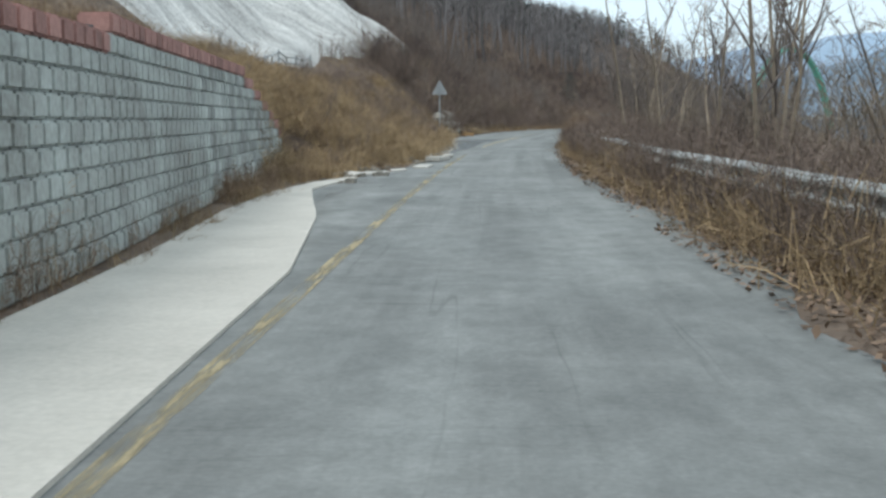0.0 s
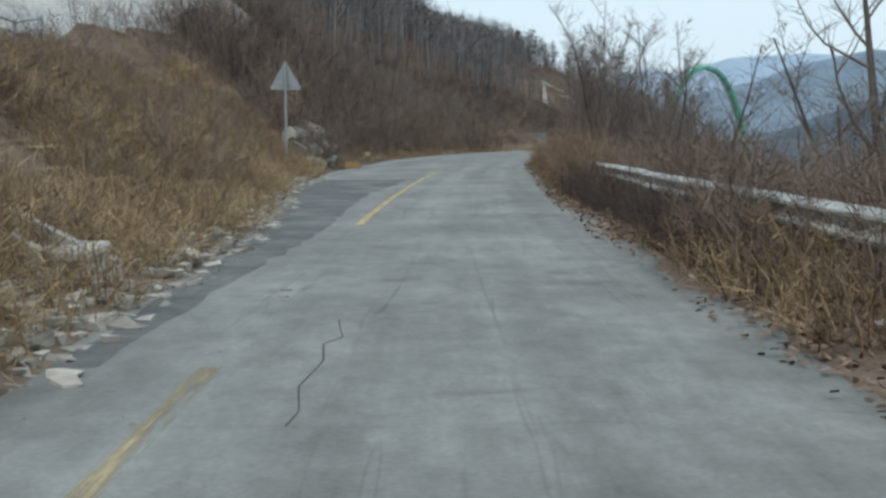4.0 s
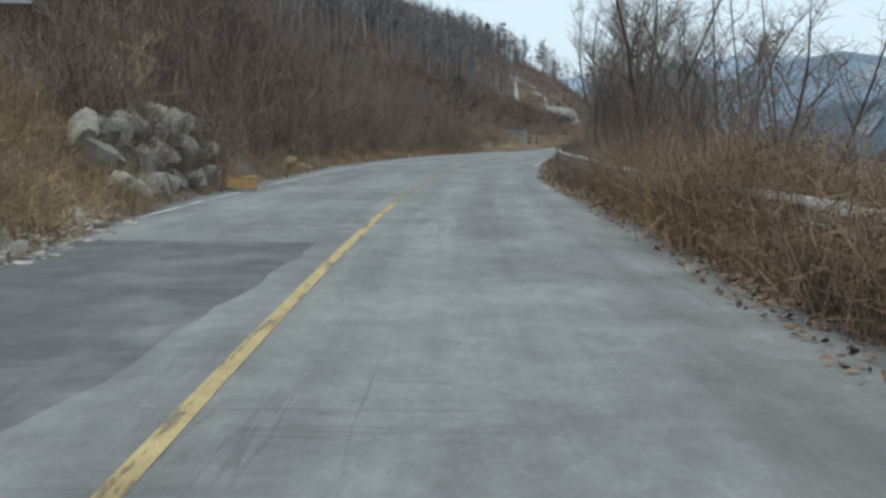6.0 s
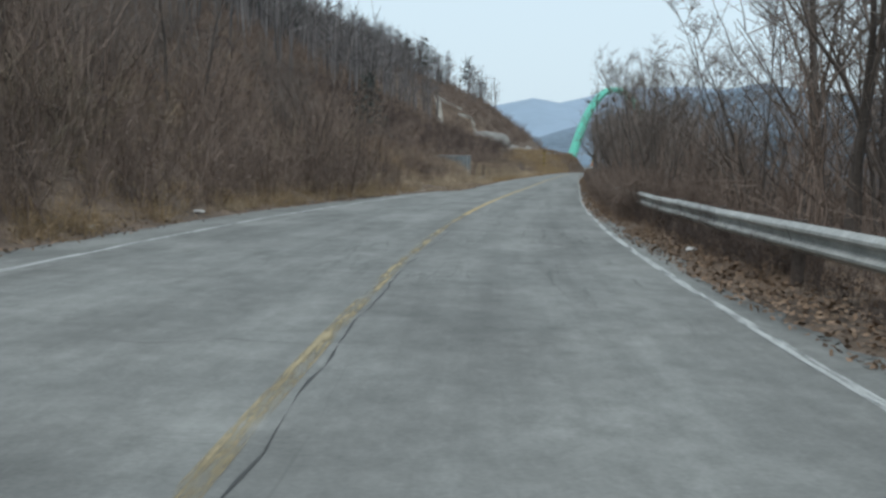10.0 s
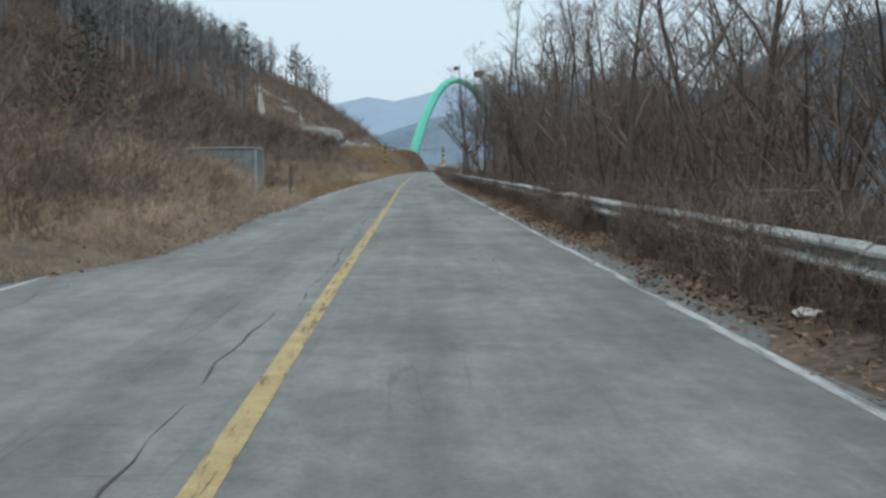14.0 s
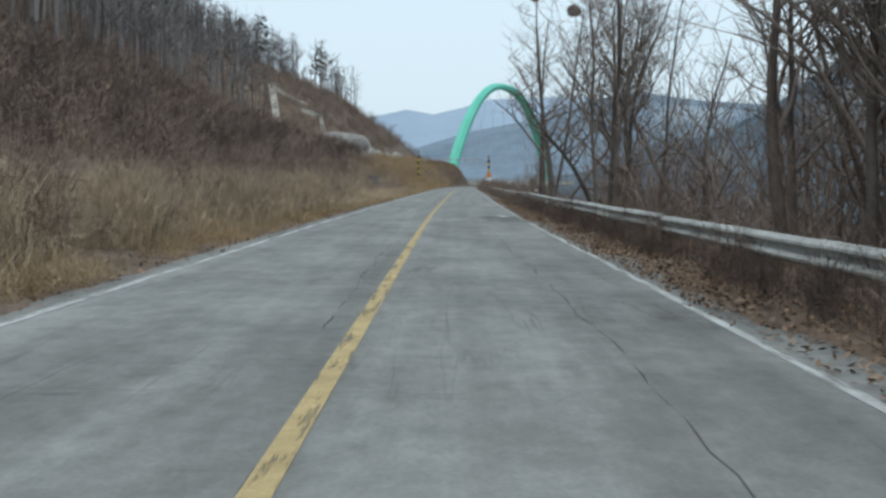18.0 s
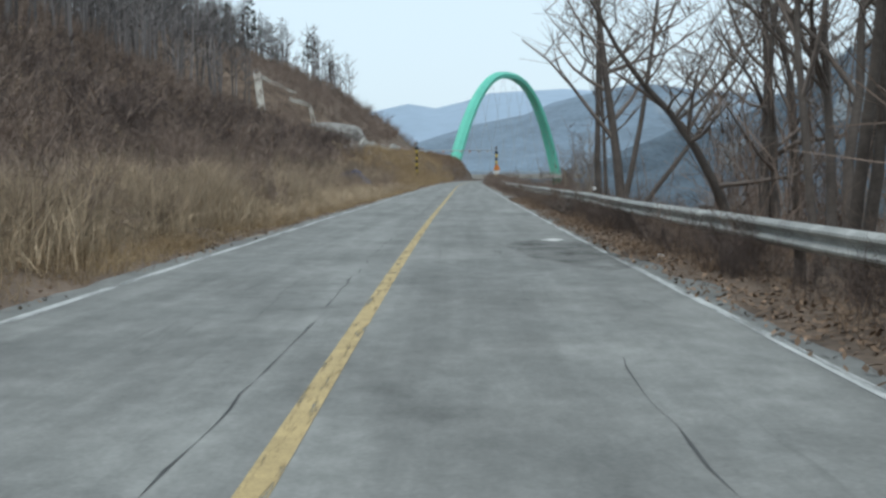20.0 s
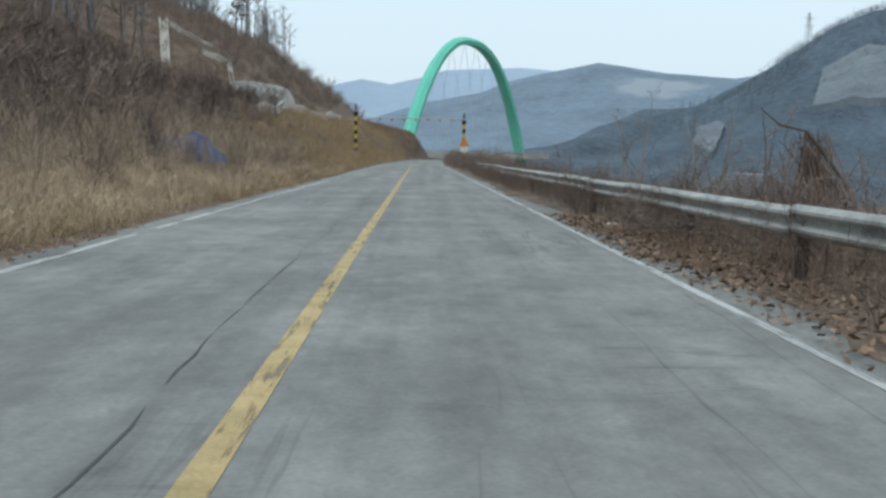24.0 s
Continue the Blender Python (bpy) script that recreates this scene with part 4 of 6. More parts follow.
old_tree(96, 225.5, 5.1, [(100, 0.03, 9.5, 0.125)], "tall dark bare tree behind the guard rail", 0.95, 0.1, 0.4, sway=0.035)
old_tree(93, 226.2, 4.75, [(80, 0.05, 8.5, 0.055)], "thin bare tree beside a thicker one behind the guard rail", 0.8, 0.1, 0.4, sway=0.035)
old_tree(94, 225.0, 4.9, [(0, 0.2, 9.0, 0.078)], "grey bare tree whose trunk leans away from the road", 0.9, 0.1, 0.4, sway=0.035)
old_tree(77, 148.6, 6.2, [(110, 0.35, 6.5, 0.05), (80, 0.15, 7.0, 0.055), (40, 0.35, 6.5, 0.055), (-10, 0.5, 6.0, 0.045)], "many-stemmed bare tree spreading like a fan", 1.1, 0.2, 0.7)
old_tree(78, 147.0, 8.0, [(20, 0.35, 4.5, 0.06), (120, 0.4, 4.0, 0.05), (90, 0.1, 4.5, 0.055)], "low crooked bare tree on the slope below the road", 1.0, 0.2, 0.5)
old_tree(81, 208.0, 7.8, [(140, 0.7, 6.5, 0.13), (60, 0.2, 7.0, 0.09)], "dark crooked tree leaning across the guard rail", 0.8)
old_tree(86, 243.7, 5.7, [(100, 0.12, 3.7, 0.028), (20, 0.2, 3.3, 0.024)], "slender leafless sapling with two thin stems", 0.6, 0.2, 0.5)
old_tree(87, 241.2, 6.3, [(60, 0.1, 3.6, 0.024)], "thin leafless sapling behind the rail", 0.5, 0.2, 0.5)
old_tree(79, 249.2, 5.5, [(-30, 0.12, 2.3, 0.022)], "dead stalk standing behind the guard rail", 0.25, 0.0)
old_tree(80, 247.6, 5.4, [(150, 0.55, 2.0, 0.03), (10, 0.9, 1.6, 0.025)], "withered sapling bent over by vines", 0.5, -1.2, -0.9)
for y, d, sz in ((245.0, 6.0, 0.4), (250.2, 5.0, 0.36), (258.0, 5.4, 0.45), (233.8, 5.0, 0.5), (235.4, 5.3, 0.55), (237.0, 4.9, 0.45), (238.6, 5.6, 0.55), (240.4, 5.1, 0.42), (243.0, 5.3, 0.4)):
    plant_tree(8, y, d, y * 53 % 360, sz, "slender leafless sapling clump behind the guard rail")
for k in range(26):
    y = rng.uniform(8, 38)
    plant_tree(8 if k % 3 else 7, y, rng.uniform(4.9, 9.5), rng.uniform(0, 360), rng.uniform(0.65, 1.05), "pale thin leafless sapling on the valley side", "valley-side saplings")
for y, d, sz in ((98.0, -6.0, 0.36), (101.0, -6.2, 0.4), (104.5, -6.5, 0.38), (108.5, -6.9, 0.45), (112.0, -7.3, 0.4)):
    plant_tree(8, y, d, y * 61 % 360, sz, "slender pale sapling at the foot of the slope", "hillside trees")
# on the hill
for k in range(64):
    y = rng.uniform(84, 150)
    e = rng.uniform(3.5, 24)
    if 44 < y < 95 and e > np.interp(y, [46, 72, 84, 93], [11.5, 8.8, 5.5, 3.0]):
        y = rng.uniform(96, 150)
    plant_tree(int(rng.choice([1, 3, 4, 4, 4])), y, -e - float(edge_left(y)), rng.uniform(0, 360), rng.uniform(0.45, 0.85), "thin bare tree on the brown hillside", "hillside trees")


# -------- brush, grass and leaves, strewn from a few tufts
def ribbon(out, a, d, length, width, r, bend=0.25):
    """A twig or blade of two quads."""
    side = np.cross(d, r.normal(0, 1, 3))
    side = side / (np.linalg.norm(side) + 1e-9) * width / 2
    mid = a + d * length * 0.55
    d2 = d + r.normal(0, bend, 3)
    tip = mid + d2 / np.linalg.norm(d2) * length * 0.5
    out += [a - side, a + side, mid + side * 0.8, mid - side * 0.8, tip + side * 0.3, tip - side * 0.3]
    return mid, tip


def shrub(seed, stems, subs, height, lean, width, bend=0.3, droop=0.0, fan=0.75):
    """A leafless bush one metre tall or so: bent stems that fork into fine straight twigs."""
    r = np.random.default_rng(seed)
    out, fine = [], []
    for _ in range(stems):
        az, tl = r.uniform(0, 6.28), abs(r.normal(0, lean))
        d = np.array([np.cos(az) * np.sin(tl), np.sin(az) * np.sin(tl), np.cos(tl)])
        a = np.array([r.normal(0, 0.12), r.normal(0, 0.12), -0.03])
        ln = height * r.uniform(0.55, 1.1)
        mid, tip = ribbon(out, a, d, ln, width, r, bend)
        for _ in range(subs):
            q = a + (tip - a) * r.uniform(0.25, 1)
            d2 = d + r.normal(0, fan, 3) - np.array([0, 0, droop])
            d2 = d2 / np.linalg.norm(d2) * ln * r.uniform(0.2, 0.5)
            side = np.cross(d2, r.normal(0, 1, 3))
            side = side / (np.linalg.norm(side) + 1e-9) * width * 0.32
            fine += [q - side, q + side, q + d2 + side * 0.4, q + d2 - side * 0.4]
    v = np.array(out)
    k = np.arange(len(v) // 6)[:, None] * 6
    quads = np.concatenate([k + np.array([0, 1, 2, 3]), k + np.array([3, 2, 4, 5])])
    if fine:
        quads = np.concatenate([quads, len(v) + np.arange(len(fine)).reshape(-1, 4)])
        v = np.concatenate([v, np.array(fine)])
    return v, quads


BUSH = [shrub(200 + k, 8, 12, 1.0, 0.5, 0.011) for k in range(5)]
FINE = [shrub(230 + k, 9, 9, 1.0, 0.3, 0.009, 0.2, 0.0, 0.5) for k in range(4)]
COARSE = [shrub(260 + k, 6, 16, 1.0, 0.5, 0.018, 0.3, 0.0, 0.9) for k in range(5)]
TUFT = [shrub(300 + k, 26, 0, 0.55, 0.5, 0.0075, 0.8, 0.3) for k in range(5)]
MATTED = [shrub(330 + k, 20, 2, 0.5, 0.95, 0.009, 0.8, 0.4) for k in range(5)]


def strew(name, kinds, n, ya, yb, ea, eb, side, size, mat, label, cat, power=1.0, gaps=0.25, squash=1.0, phase=0.0):
    """Strews n bushes or tufts between two distances from the road's edge (side -1: hill, 1: valley)."""
    yy = rng.uniform(ya, yb, n)
    e = ea + (eb - ea) * rng.uniform(0, 1, n) ** power
    d = -e - edge_left(yy) if side < 0 else e + edge_right(yy)
    x, wy = road(yy, d)
    keep = np.ones(n, bool)
    if side < 0:
        keep &= ~((yy < 31) & (x > -5.6) & ((x > np.interp(yy, [0, 11, 18, 22, 25, 31], [-2.5, -2.55, -2.6, -2.3, -1.5, -0.6])) | (yy < 4)))
        keep &= ~((yy > 48) & (yy < 95) & (e > np.interp(yy, [48, 74, 86, 95], [11.4, 8.6, 5.8, 3.8])) & (e < np.interp(yy, [48, 62, 82, 90, 95], [30, 32, 26, 15, 6])))
        keep &= np.hypot(x - 26.0, wy - 183.6) > 1.7
        keep &= ~((yy > 366) & (yy < 392) & (e > 8.8) & (e < 24))
    cy = yy + phase
    cl = np.sin(cy * 0.9 + e * 0.7) * np.sin(cy * 0.37 - e * 1.3) + 0.6 * np.sin(cy * 2.3) * np.sin(e * 2.9 + cy)
    keep &= rng.uniform(-1.3, 1.0, n) < cl + gaps
    yy, d, cl = yy[keep], d[keep], cl[keep]
    p = spots(yy, d)
    m = len(p)
    sz = rng.uniform(size[0], size[1], m) * (1 + 0.25 * cl)
    az = rng.uniform(0, 2 * np.pi, m)
    which = rng.integers(0, len(kinds), m)
    b2 = Buf()
    for k, (v, q) in enumerate(kinds):
        i = np.where(which == k)[0]
        if not len(i):
            continue
        c, s2 = np.cos(az[i])[:, None] * sz[i][:, None], np.sin(az[i])[:, None] * sz[i][:, None]
        out = np.stack([c * v[:, 0] - s2 * v[:, 1], s2 * v[:, 0] + c * v[:, 1], sz[i][:, None] * v[:, 2] * squash], -1) + p[i][:, None]
        b2.add(out, (q[None] + (np.arange(len(i)) * len(v))[:, None, None]))
    return put(name, b2.mesh(name, mat), label=label, category=cat, kind="stuff")


# hill side
strew("weeds", BUSH, 900, 6, 30, 0.9, 2.6, -1, (0.2, 0.45), M_RUST, "brown weeds along the foot of the block wall", "weeds", 0.5)
strew("dry_grass", MATTED, 420, 8, 31, 0.9, 2.5, -1, (0.35, 0.7), M_GRASS, "golden dry grass along the foot of the block wall", "grass", 0.8, 0.3)
strew("dry_grass", MATTED, 700, 4, 30, 2.4, 7, -1, (0.4, 0.9), M_GRASS, "dry grass hanging over the top of the block wall", "grass", 1.2, 0.5)
strew("dry_grass", MATTED, 1500, 23.5, 36, 0.7, 6.0, -1, (0.8, 1.5), M_GRASS, "golden dry grass tumbling down at the end of the wall", "grass", 0.9, 0.9)
strew("dry_grass", MATTED, 3000, 28, 78, 5.0, 9.8, -1, (0.3, 0.55), M_GRASS, "short dry grass along the top of the bank", "grass", 1.0, 0.7)
strew("dry_grass", MATTED, 3300, 28, 76, 0.15, 5.5, -1, (0.7, 1.3), M_GRASS, "golden-brown matted dry grass covering the steep bank", "grass", 1.1, 0.5)
strew("dry_grass", TUFT, 1300, 28, 76, 0.4, 5.5, -1, (0.6, 1.1), M_RUST, "rust-brown dry grass tufts on the bank", "grass", 1.0, 0.0)
strew("dry_grass", MATTED, 900, 30, 42, 0.1, 6, -1, (0.7, 1.2), M_GRASS, "dry grass between the wall and the bank", "grass", 1.0, 0.8)
strew("dry_brush", BUSH, 800, 26, 74, 0.6, 6.0, -1, (0.4, 0.95), M_TWIG, "thin grey-brown bushes on the grassy bank", "brush", 1.0, -0.1)
strew("dry_brush", BUSH, 60, 73, 82, 0.15, 1.6, -1, (0.5, 1.1), M_TWIG, "thin brush growing over the boulders", "brush", 1.0, 0.6)
strew("dry_brush", BUSH, 2300, 74, 150, 0.5, 16, -1, (0.8, 1.9), M_TWIG, "grey-brown leafless brush on the slope", "brush", 1.2, 0.3)
strew("dry_brush", FINE, 700, 76, 150, 1.0, 14, -1, (1.2, 3.2), M_TWIG, "dark thin saplings crowding the slope", "brush", 1.0, 0.2)
strew("dry_brush", FINE, 160, 76, 150, 1.0, 10, -1, (1.0, 2.4), M_PALEBARK, "thin pale saplings among the brush", "brush", 1.0, 0.0)
strew("dry_grass", MATTED, 2600, 74, 150, 0.1, 5, -1, (0.5, 1.0), M_GRASS, "low dry grass along the foot of the slope", "grass", 1.3, 0.1)
strew("hill_scrub", COARSE, 5200, 90, 300, 8, 62, -1, (1.2, 2.6), M_SCRUB, "brown leafless scrub covering the hillside", "brush", 1.0, 0.6)
strew("hill_scrub", COARSE, 3600, 290, 480, 12, 62, -1, (1.2, 2.6), M_SCRUB, "brown leafless scrub on the far spur", "brush", 1.0, 0.6)
strew("rust_scrub", COARSE, 800, 120, 182, 4, 26, -1, (0.7, 1.8), M_RUST, "rust-brown scrub low on the hillside", "brush", 1.0, 0.1)
strew("rust_scrub", COARSE, 700, 182, 340, 12, 34, -1, (0.8, 1.8), M_RUST, "patches of rust-brown scrub on the hillside", "brush", 1.0, -0.1)
strew("hill_scrub", COARSE, 1100, 186, 330, 7.5, 15, -1, (0.7, 1.5), M_SCRUB, "dark leafless scrub at the foot of the hill", "brush", 1.0, 0.3)
strew("dry_grass", MATTED, 2600, 132, 179, 1.0, 7, -1, (0.7, 1.4), M_HEDGE, "tangled dry grass heaped beside the road", "grass", 1.1, 0.2)
strew("rust_scrub", TUFT, 900, 150, 176, 3.0, 8, -1, (1.2, 2.2), M_GOLD, "golden-orange tall dry grass", "grass", 1.0, 0.2)
strew("dry_grass", MATTED, 900, 126, 160, 0.05, 1.8, -1, (0.35, 0.65), M_HEDGE, "low tangled dry grass along the edge of the lane", "grass", 1.0, 0.5, 0.9)
strew("dry_brush", BUSH, 1000, 132, 188, 1.5, 8, -1, (0.6, 1.3), M_TWIG, "tangled brown vines and weeds over the grass", "brush", 1.1, 0.0)
strew("dry_grass", MATTED, 1100, 165, 181, 2.0, 5.2, -1, (1.2, 2.1), M_HEDGE, "heaped tangle of brown dry grass before the shed", "grass", 0.9, 0.8, 1.15)
strew("dry_grass", MATTED, 420, 174, 181.2, 2.6, 6.6, -1, (1.9, 2.7), M_HEDGE, "high heap of tangled dry grass against the shed", "grass", 1.0, 0.8)
strew("dry_grass", MATTED, 700, 156, 184, 0.05, 2.2, -1, (0.3, 0.55), M_HEDGE, "flattened dry grass on the verge before the shed", "grass", 1.0, 0.6, 0.7)
strew("dry_brush", BUSH, 260, 160, 182, 1.9, 5.0, -1, (0.8, 1.4), M_TWIG, "brown vines over the heaped grass", "brush", 0.9, 0.4)
strew("dry_hedge", FINE, 2500, 187.5, 236, 1.0, 2.6, -1, (0.72, 0.9), M_HEDGE, "long dense strip of dry brown weeds like a hedge", "hedge", 0.9, 1.6, 1.05)
strew("dry_hedge", TUFT, 1500, 187.5, 236, 0.7, 2.6, -1, (1.0, 1.7), M_PALEGRASS, "pale dry grass woven through the roadside hedge", "hedge", 0.9, 0.0)
strew("dry_hedge", BUSH, 500, 187.5, 236, 0.9, 2.8, -1, (0.8, 1.25), M_TWIG, "dark weeds woven through the roadside hedge", "hedge", 0.9, 0.0, 1.0, 19.0)
strew("dry_grass", MATTED, 1200, 177, 192, 0.2, 6.0, -1, (0.5, 0.8), M_PALEGRASS, "rough dry grass round the shed and fence", "grass", 1.0, 0.5)
strew("dry_grass", TUFT, 2000, 222, 262, 0.3, 5.0, -1, (0.7, 1.3), M_PALEGRASS, "tall pale dry grass beside the road", "grass", 1.2, -0.1)
strew("dry_grass", MATTED, 2200, 218, 300, 0.3, 5.5, -1, (0.7, 1.3), M_PALEGRASS, "tangled straw-brown grass in the meadow", "grass", 1.1, 0.1, 1.0, 7.0)
strew("dry_brush", BUSH, 450, 240, 300, 2.5, 7.0, -1, (0.7, 1.25), M_THICKET, "dark grey mounds of withered weeds", "brush", 1.0, -0.1, 1.0, 23.0)
strew("dry_grass", TUFT, 900, 262, 310, 0.3, 4.5, -1, (0.7, 1.2), M_RUST, "rust-brown grass beside the road", "grass", 1.1, 0.1, 1.0, 5.0)
strew("dry_brush", BUSH, 380, 222, 305, 1.2, 5, -1, (0.7, 1.2), M_TWIG, "dark clumps of withered weeds in the meadow", "brush", 1.0, -0.3, 1.0, 11.0)
strew("dry_hedge", FINE, 700, 236, 296, 1.6, 5.0, -1, (0.7, 1.15), M_HEDGE, "grey-brown weeds standing in the meadow", "brush", 1.0, 0.1)
strew("dry_grass", MATTED, 1500, 186, 300, 0.05, 0.8, -1, (0.4, 0.8), M_GRASS, "short dry grass at the road's edge", "grass", 1.0, 0.2)
strew("dry_brush", BUSH, 500, 236, 330, 3.0, 11, -1, (0.6, 1.2), M_TWIG, "brown bushes in the dry grass", "brush", 0.9, 0.0)
strew("thicket", COARSE, 3600, 186, 340, 9, 27, -1, (1.3, 2.4), M_THICKET, "dark rounded clumps of brush on the hillside", "thicket", 1.0, -1.0)
strew("dry_grass", COARSE, 2200, 180, 340, 8, 34, -1, (0.6, 1.1), M_PALEGRASS, "pale patches of dead grass on the hillside", "grass", 1.0, -0.7, 1.0, 31.0)
strew("dry_grass", COARSE, 700, 80, 150, 2, 16, -1, (0.6, 1.2), M_PALEGRASS, "pale tangled stems on the slope", "grass", 1.0, -0.6, 1.0, 17.0)
strew("dry_grass", COARSE, 1400, 106, 165, 3, 32, -1, (0.7, 1.4), M_HEDGE, "pale withered scrub scattered over the slope", "brush", 1.0, 0.1, 1.0, 13.0)
# Dark brush on this slope: dark stems, with some shade put into the colour.
strew("thicket", BUSH, 800, 94, 107, 3.0, 22, -1, (1.4, 2.6), M_THICKET, "dark leafless thicket on the near slope", "thicket", 1.0, 0.4, 1.0, 29.0)
strew("thicket", BUSH, 1500, 80, 116, 4.0, 20, -1, (1.2, 2.4), M_THICKET, "dark tangle of brush high on the slope, some shade put into its colour", "thicket", 1.0, 0.3, 1.0, 3.0)
strew("thicket", BUSH, 900, 80, 150, 1.5, 14, -1, (1.0, 2.0), M_THICKET, "dark tangles of brush on the slope", "thicket", 1.0, -0.7, 1.0, 43.0)
strew("dry_grass", COARSE, 2600, 285, 430, 0.1, 8.4, -1, (0.5, 0.95), M_GRASS, "brown dry grass on the embankment", "grass", 1.0, 0.6)
strew("dry_grass", COARSE, 1100, 428, 486, 0.1, 9, -1, (0.6, 1.0), M_RUST, "rust-brown grass where the embankment ends", "grass", 1.0, 0.8)
# valley side
strew("dry_brush", BUSH, 3000, -5, 240, 0.5, 4, 1, (0.35, 0.8), M_TWIG, "tangled brown weeds round the guard rail", "brush", 1.0, 0.1)
strew("dry_brush", BUSH, 900, 30, 80, 1.2, 5, 1, (0.6, 1.25), M_TWIG, "dense brown brush behind the guard rail", "brush", 1.0, 0.4)
strew("dry_brush", BUSH, 480, 44, 64, 0.2, 0.85, 1, (0.35, 0.62), M_THICKET, "low brown weeds before the guard rail", "brush", 1.0, 0.4)
strew("dry_brush", BUSH, 1000, 2, 46, 0.3, 2.6, 1, (0.55, 1.05), M_TWIG, "brown weeds swamping the guard rail", "brush", 1.0, 0.5)
strew("dry_grass", MATTED, 600, 6, 46, 0.2, 1.6, 1, (0.8, 1.5), M_GRASS, "golden-brown grass leaning over the guard rail", "grass", 1.0, 0.1)
strew("saplings", BUSH, 480, 26, 90, 3.5, 12, 1, (1.1, 2.3), M_TWIG, "tall brown thicket on the slope below the rail", "thicket", 0.9, 0.5)
strew("dry_brush", BUSH, 1500, 84, 234, 0.45, 1.0, 1, (0.28, 0.6), M_THICKET, "dark weeds hiding the posts of the guard rail", "brush", 1.0, 0.4)
strew("dry_brush", BUSH, 220, 154, 168, 0.3, 1.3, 1, (0.5, 0.85), M_TWIG, "brown weeds before the guard rail", "brush", 1.0, 0.2)
strew("dry_brush", BUSH, 800, 126, 156, 0.3, 2.2, 1, (0.55, 1.05), M_TWIG, "brown brush hiding the guard rail", "brush", 1.0, 0.5)
strew("dry_brush", BUSH, 260, 74, 90, 0.2, 1.5, 1, (0.45, 0.85), M_TWIG, "brown weeds crowding the guard rail", "brush", 1.0, 0.2)
strew("dry_brush", BUSH, 420, 58, 79, 0.15, 1.5, 1, (0.75, 1.15), M_RUST, "rusty brush hiding the guard rail", "brush", 1.0, 0.9)
strew("dry_grass", TUFT, 420, 58, 77, 0.3, 2.2, 1, (1.0, 1.7), M_GOLD, "golden dry grass standing over the guard rail", "grass", 1.0, 0.6)
strew("dry_brush", BUSH, 650, 234, 296, 0.35, 1.6, 1, (0.4, 0.8), M_TWIG, "brown weeds hiding the posts of the guard rail", "brush", 1.0, 0.6)
strew("dry_grass", TUFT, 1500, 30, 100, 0.4, 6, 1, (0.9, 1.9), M_RUST, "rusty dry grass swamping the guard rail", "grass", 1.0, 0.1)
strew("dry_grass", MATTED, 3600, -5, 250, 0.1, 3.4, 1, (0.4, 0.8), M_RUST, "matted dry grass on the verge", "grass", 1.0, 0.0)
strew("saplings", FINE, 150, 4, 52, 1.8, 8, 1, (1.0, 2.0), M_PALEBARK, "thicket of pale leafless saplings on the valley side", "thicket", 0.9, 0.3)
strew("saplings", FINE, 1500, 84, 226, 2.2, 16, 1, (1.4, 3.4), M_TWIG, "thicket of brown leafless saplings between the trees", "thicket", 1.0, 0.1)
strew("dry_brush", BUSH, 1500, 232, 330, 0.5, 9, 1, (0.5, 1.2), M_TWIG, "brown weeds and vines beyond the guard rail", "brush", 0.9, 0.2)
strew("vines", BUSH, 50, 243, 252, 1.1, 2.4, 1, (0.7, 1.05), M_TWIG, "tall clumps of brown withered vines over the guard rail", "vines", 1.0, 0.8)
strew("dry_brush", COARSE, 1200, 300, 430, 0.1, 12, 1, (0.7, 1.5), M_TWIG, "brown brush where the road bends away", "brush", 0.9, 0.4)
strew("valley_scrub", COARSE, 2600, 60, 420, 10, 90, 1, (1.0, 2.6), M_SCRUB, "leafless scrub on the valley slope", "brush", 1.4, 0.5)


def leaves(name, n, ya, yb, ea, eb, side, label):
    yy = rng.uniform(ya, yb, n)
    e = ea + (eb - ea) * rng.beta(1.6, 2.2, n)
    keep = rng.uniform(-1, 1, n) < np.sin(yy * 0.8) * 0.5 + np.sin(yy * 0.23 + 1) * 0.6 + 0.35
    yy, e = yy[keep], e[keep]
    d = -e - edge_left(yy) if side < 0 else e + edge_right(yy)
    p = spots(yy, d)
    p[:, 2] = np.maximum(p[:, 2], 0.0) + rng.uniform(0.006, 0.05, len(p))
    m = len(p)
    a = rng.normal(0, 1, (m, 3)) * np.array([1, 1, 0.35])
    a /= np.linalg.norm(a, axis=1)[:, None]
    c = np.cross(a, rng.normal(0, 0.3, (m, 3)) + np.array([0, 0, 1]))
    c /= np.linalg.norm(c, axis=1)[:, None]
    ln, wd = rng.uniform(0.02, 0.05, (m, 1)), rng.uniform(0.012, 0.03, (m, 1))
    b2 = Buf()
    b2.add(np.stack([p - a * ln, p - c * wd, p + a * ln, p + c * wd], 1), np.arange(m * 4).reshape(m, 4))
    return put(name, b2.mesh(name, M_LEAF), label=label, category="leaves", kind="stuff")


leaves("fallen_leaves", 90000, -5, 255, -0.3, 1.6, 1, "brown fallen leaves drifted along the verge")
leaves("fallen_leaves", 9000, 75, 250, -0.3, 1.0, -1, "scattered fallen leaves along the hill-side edge")


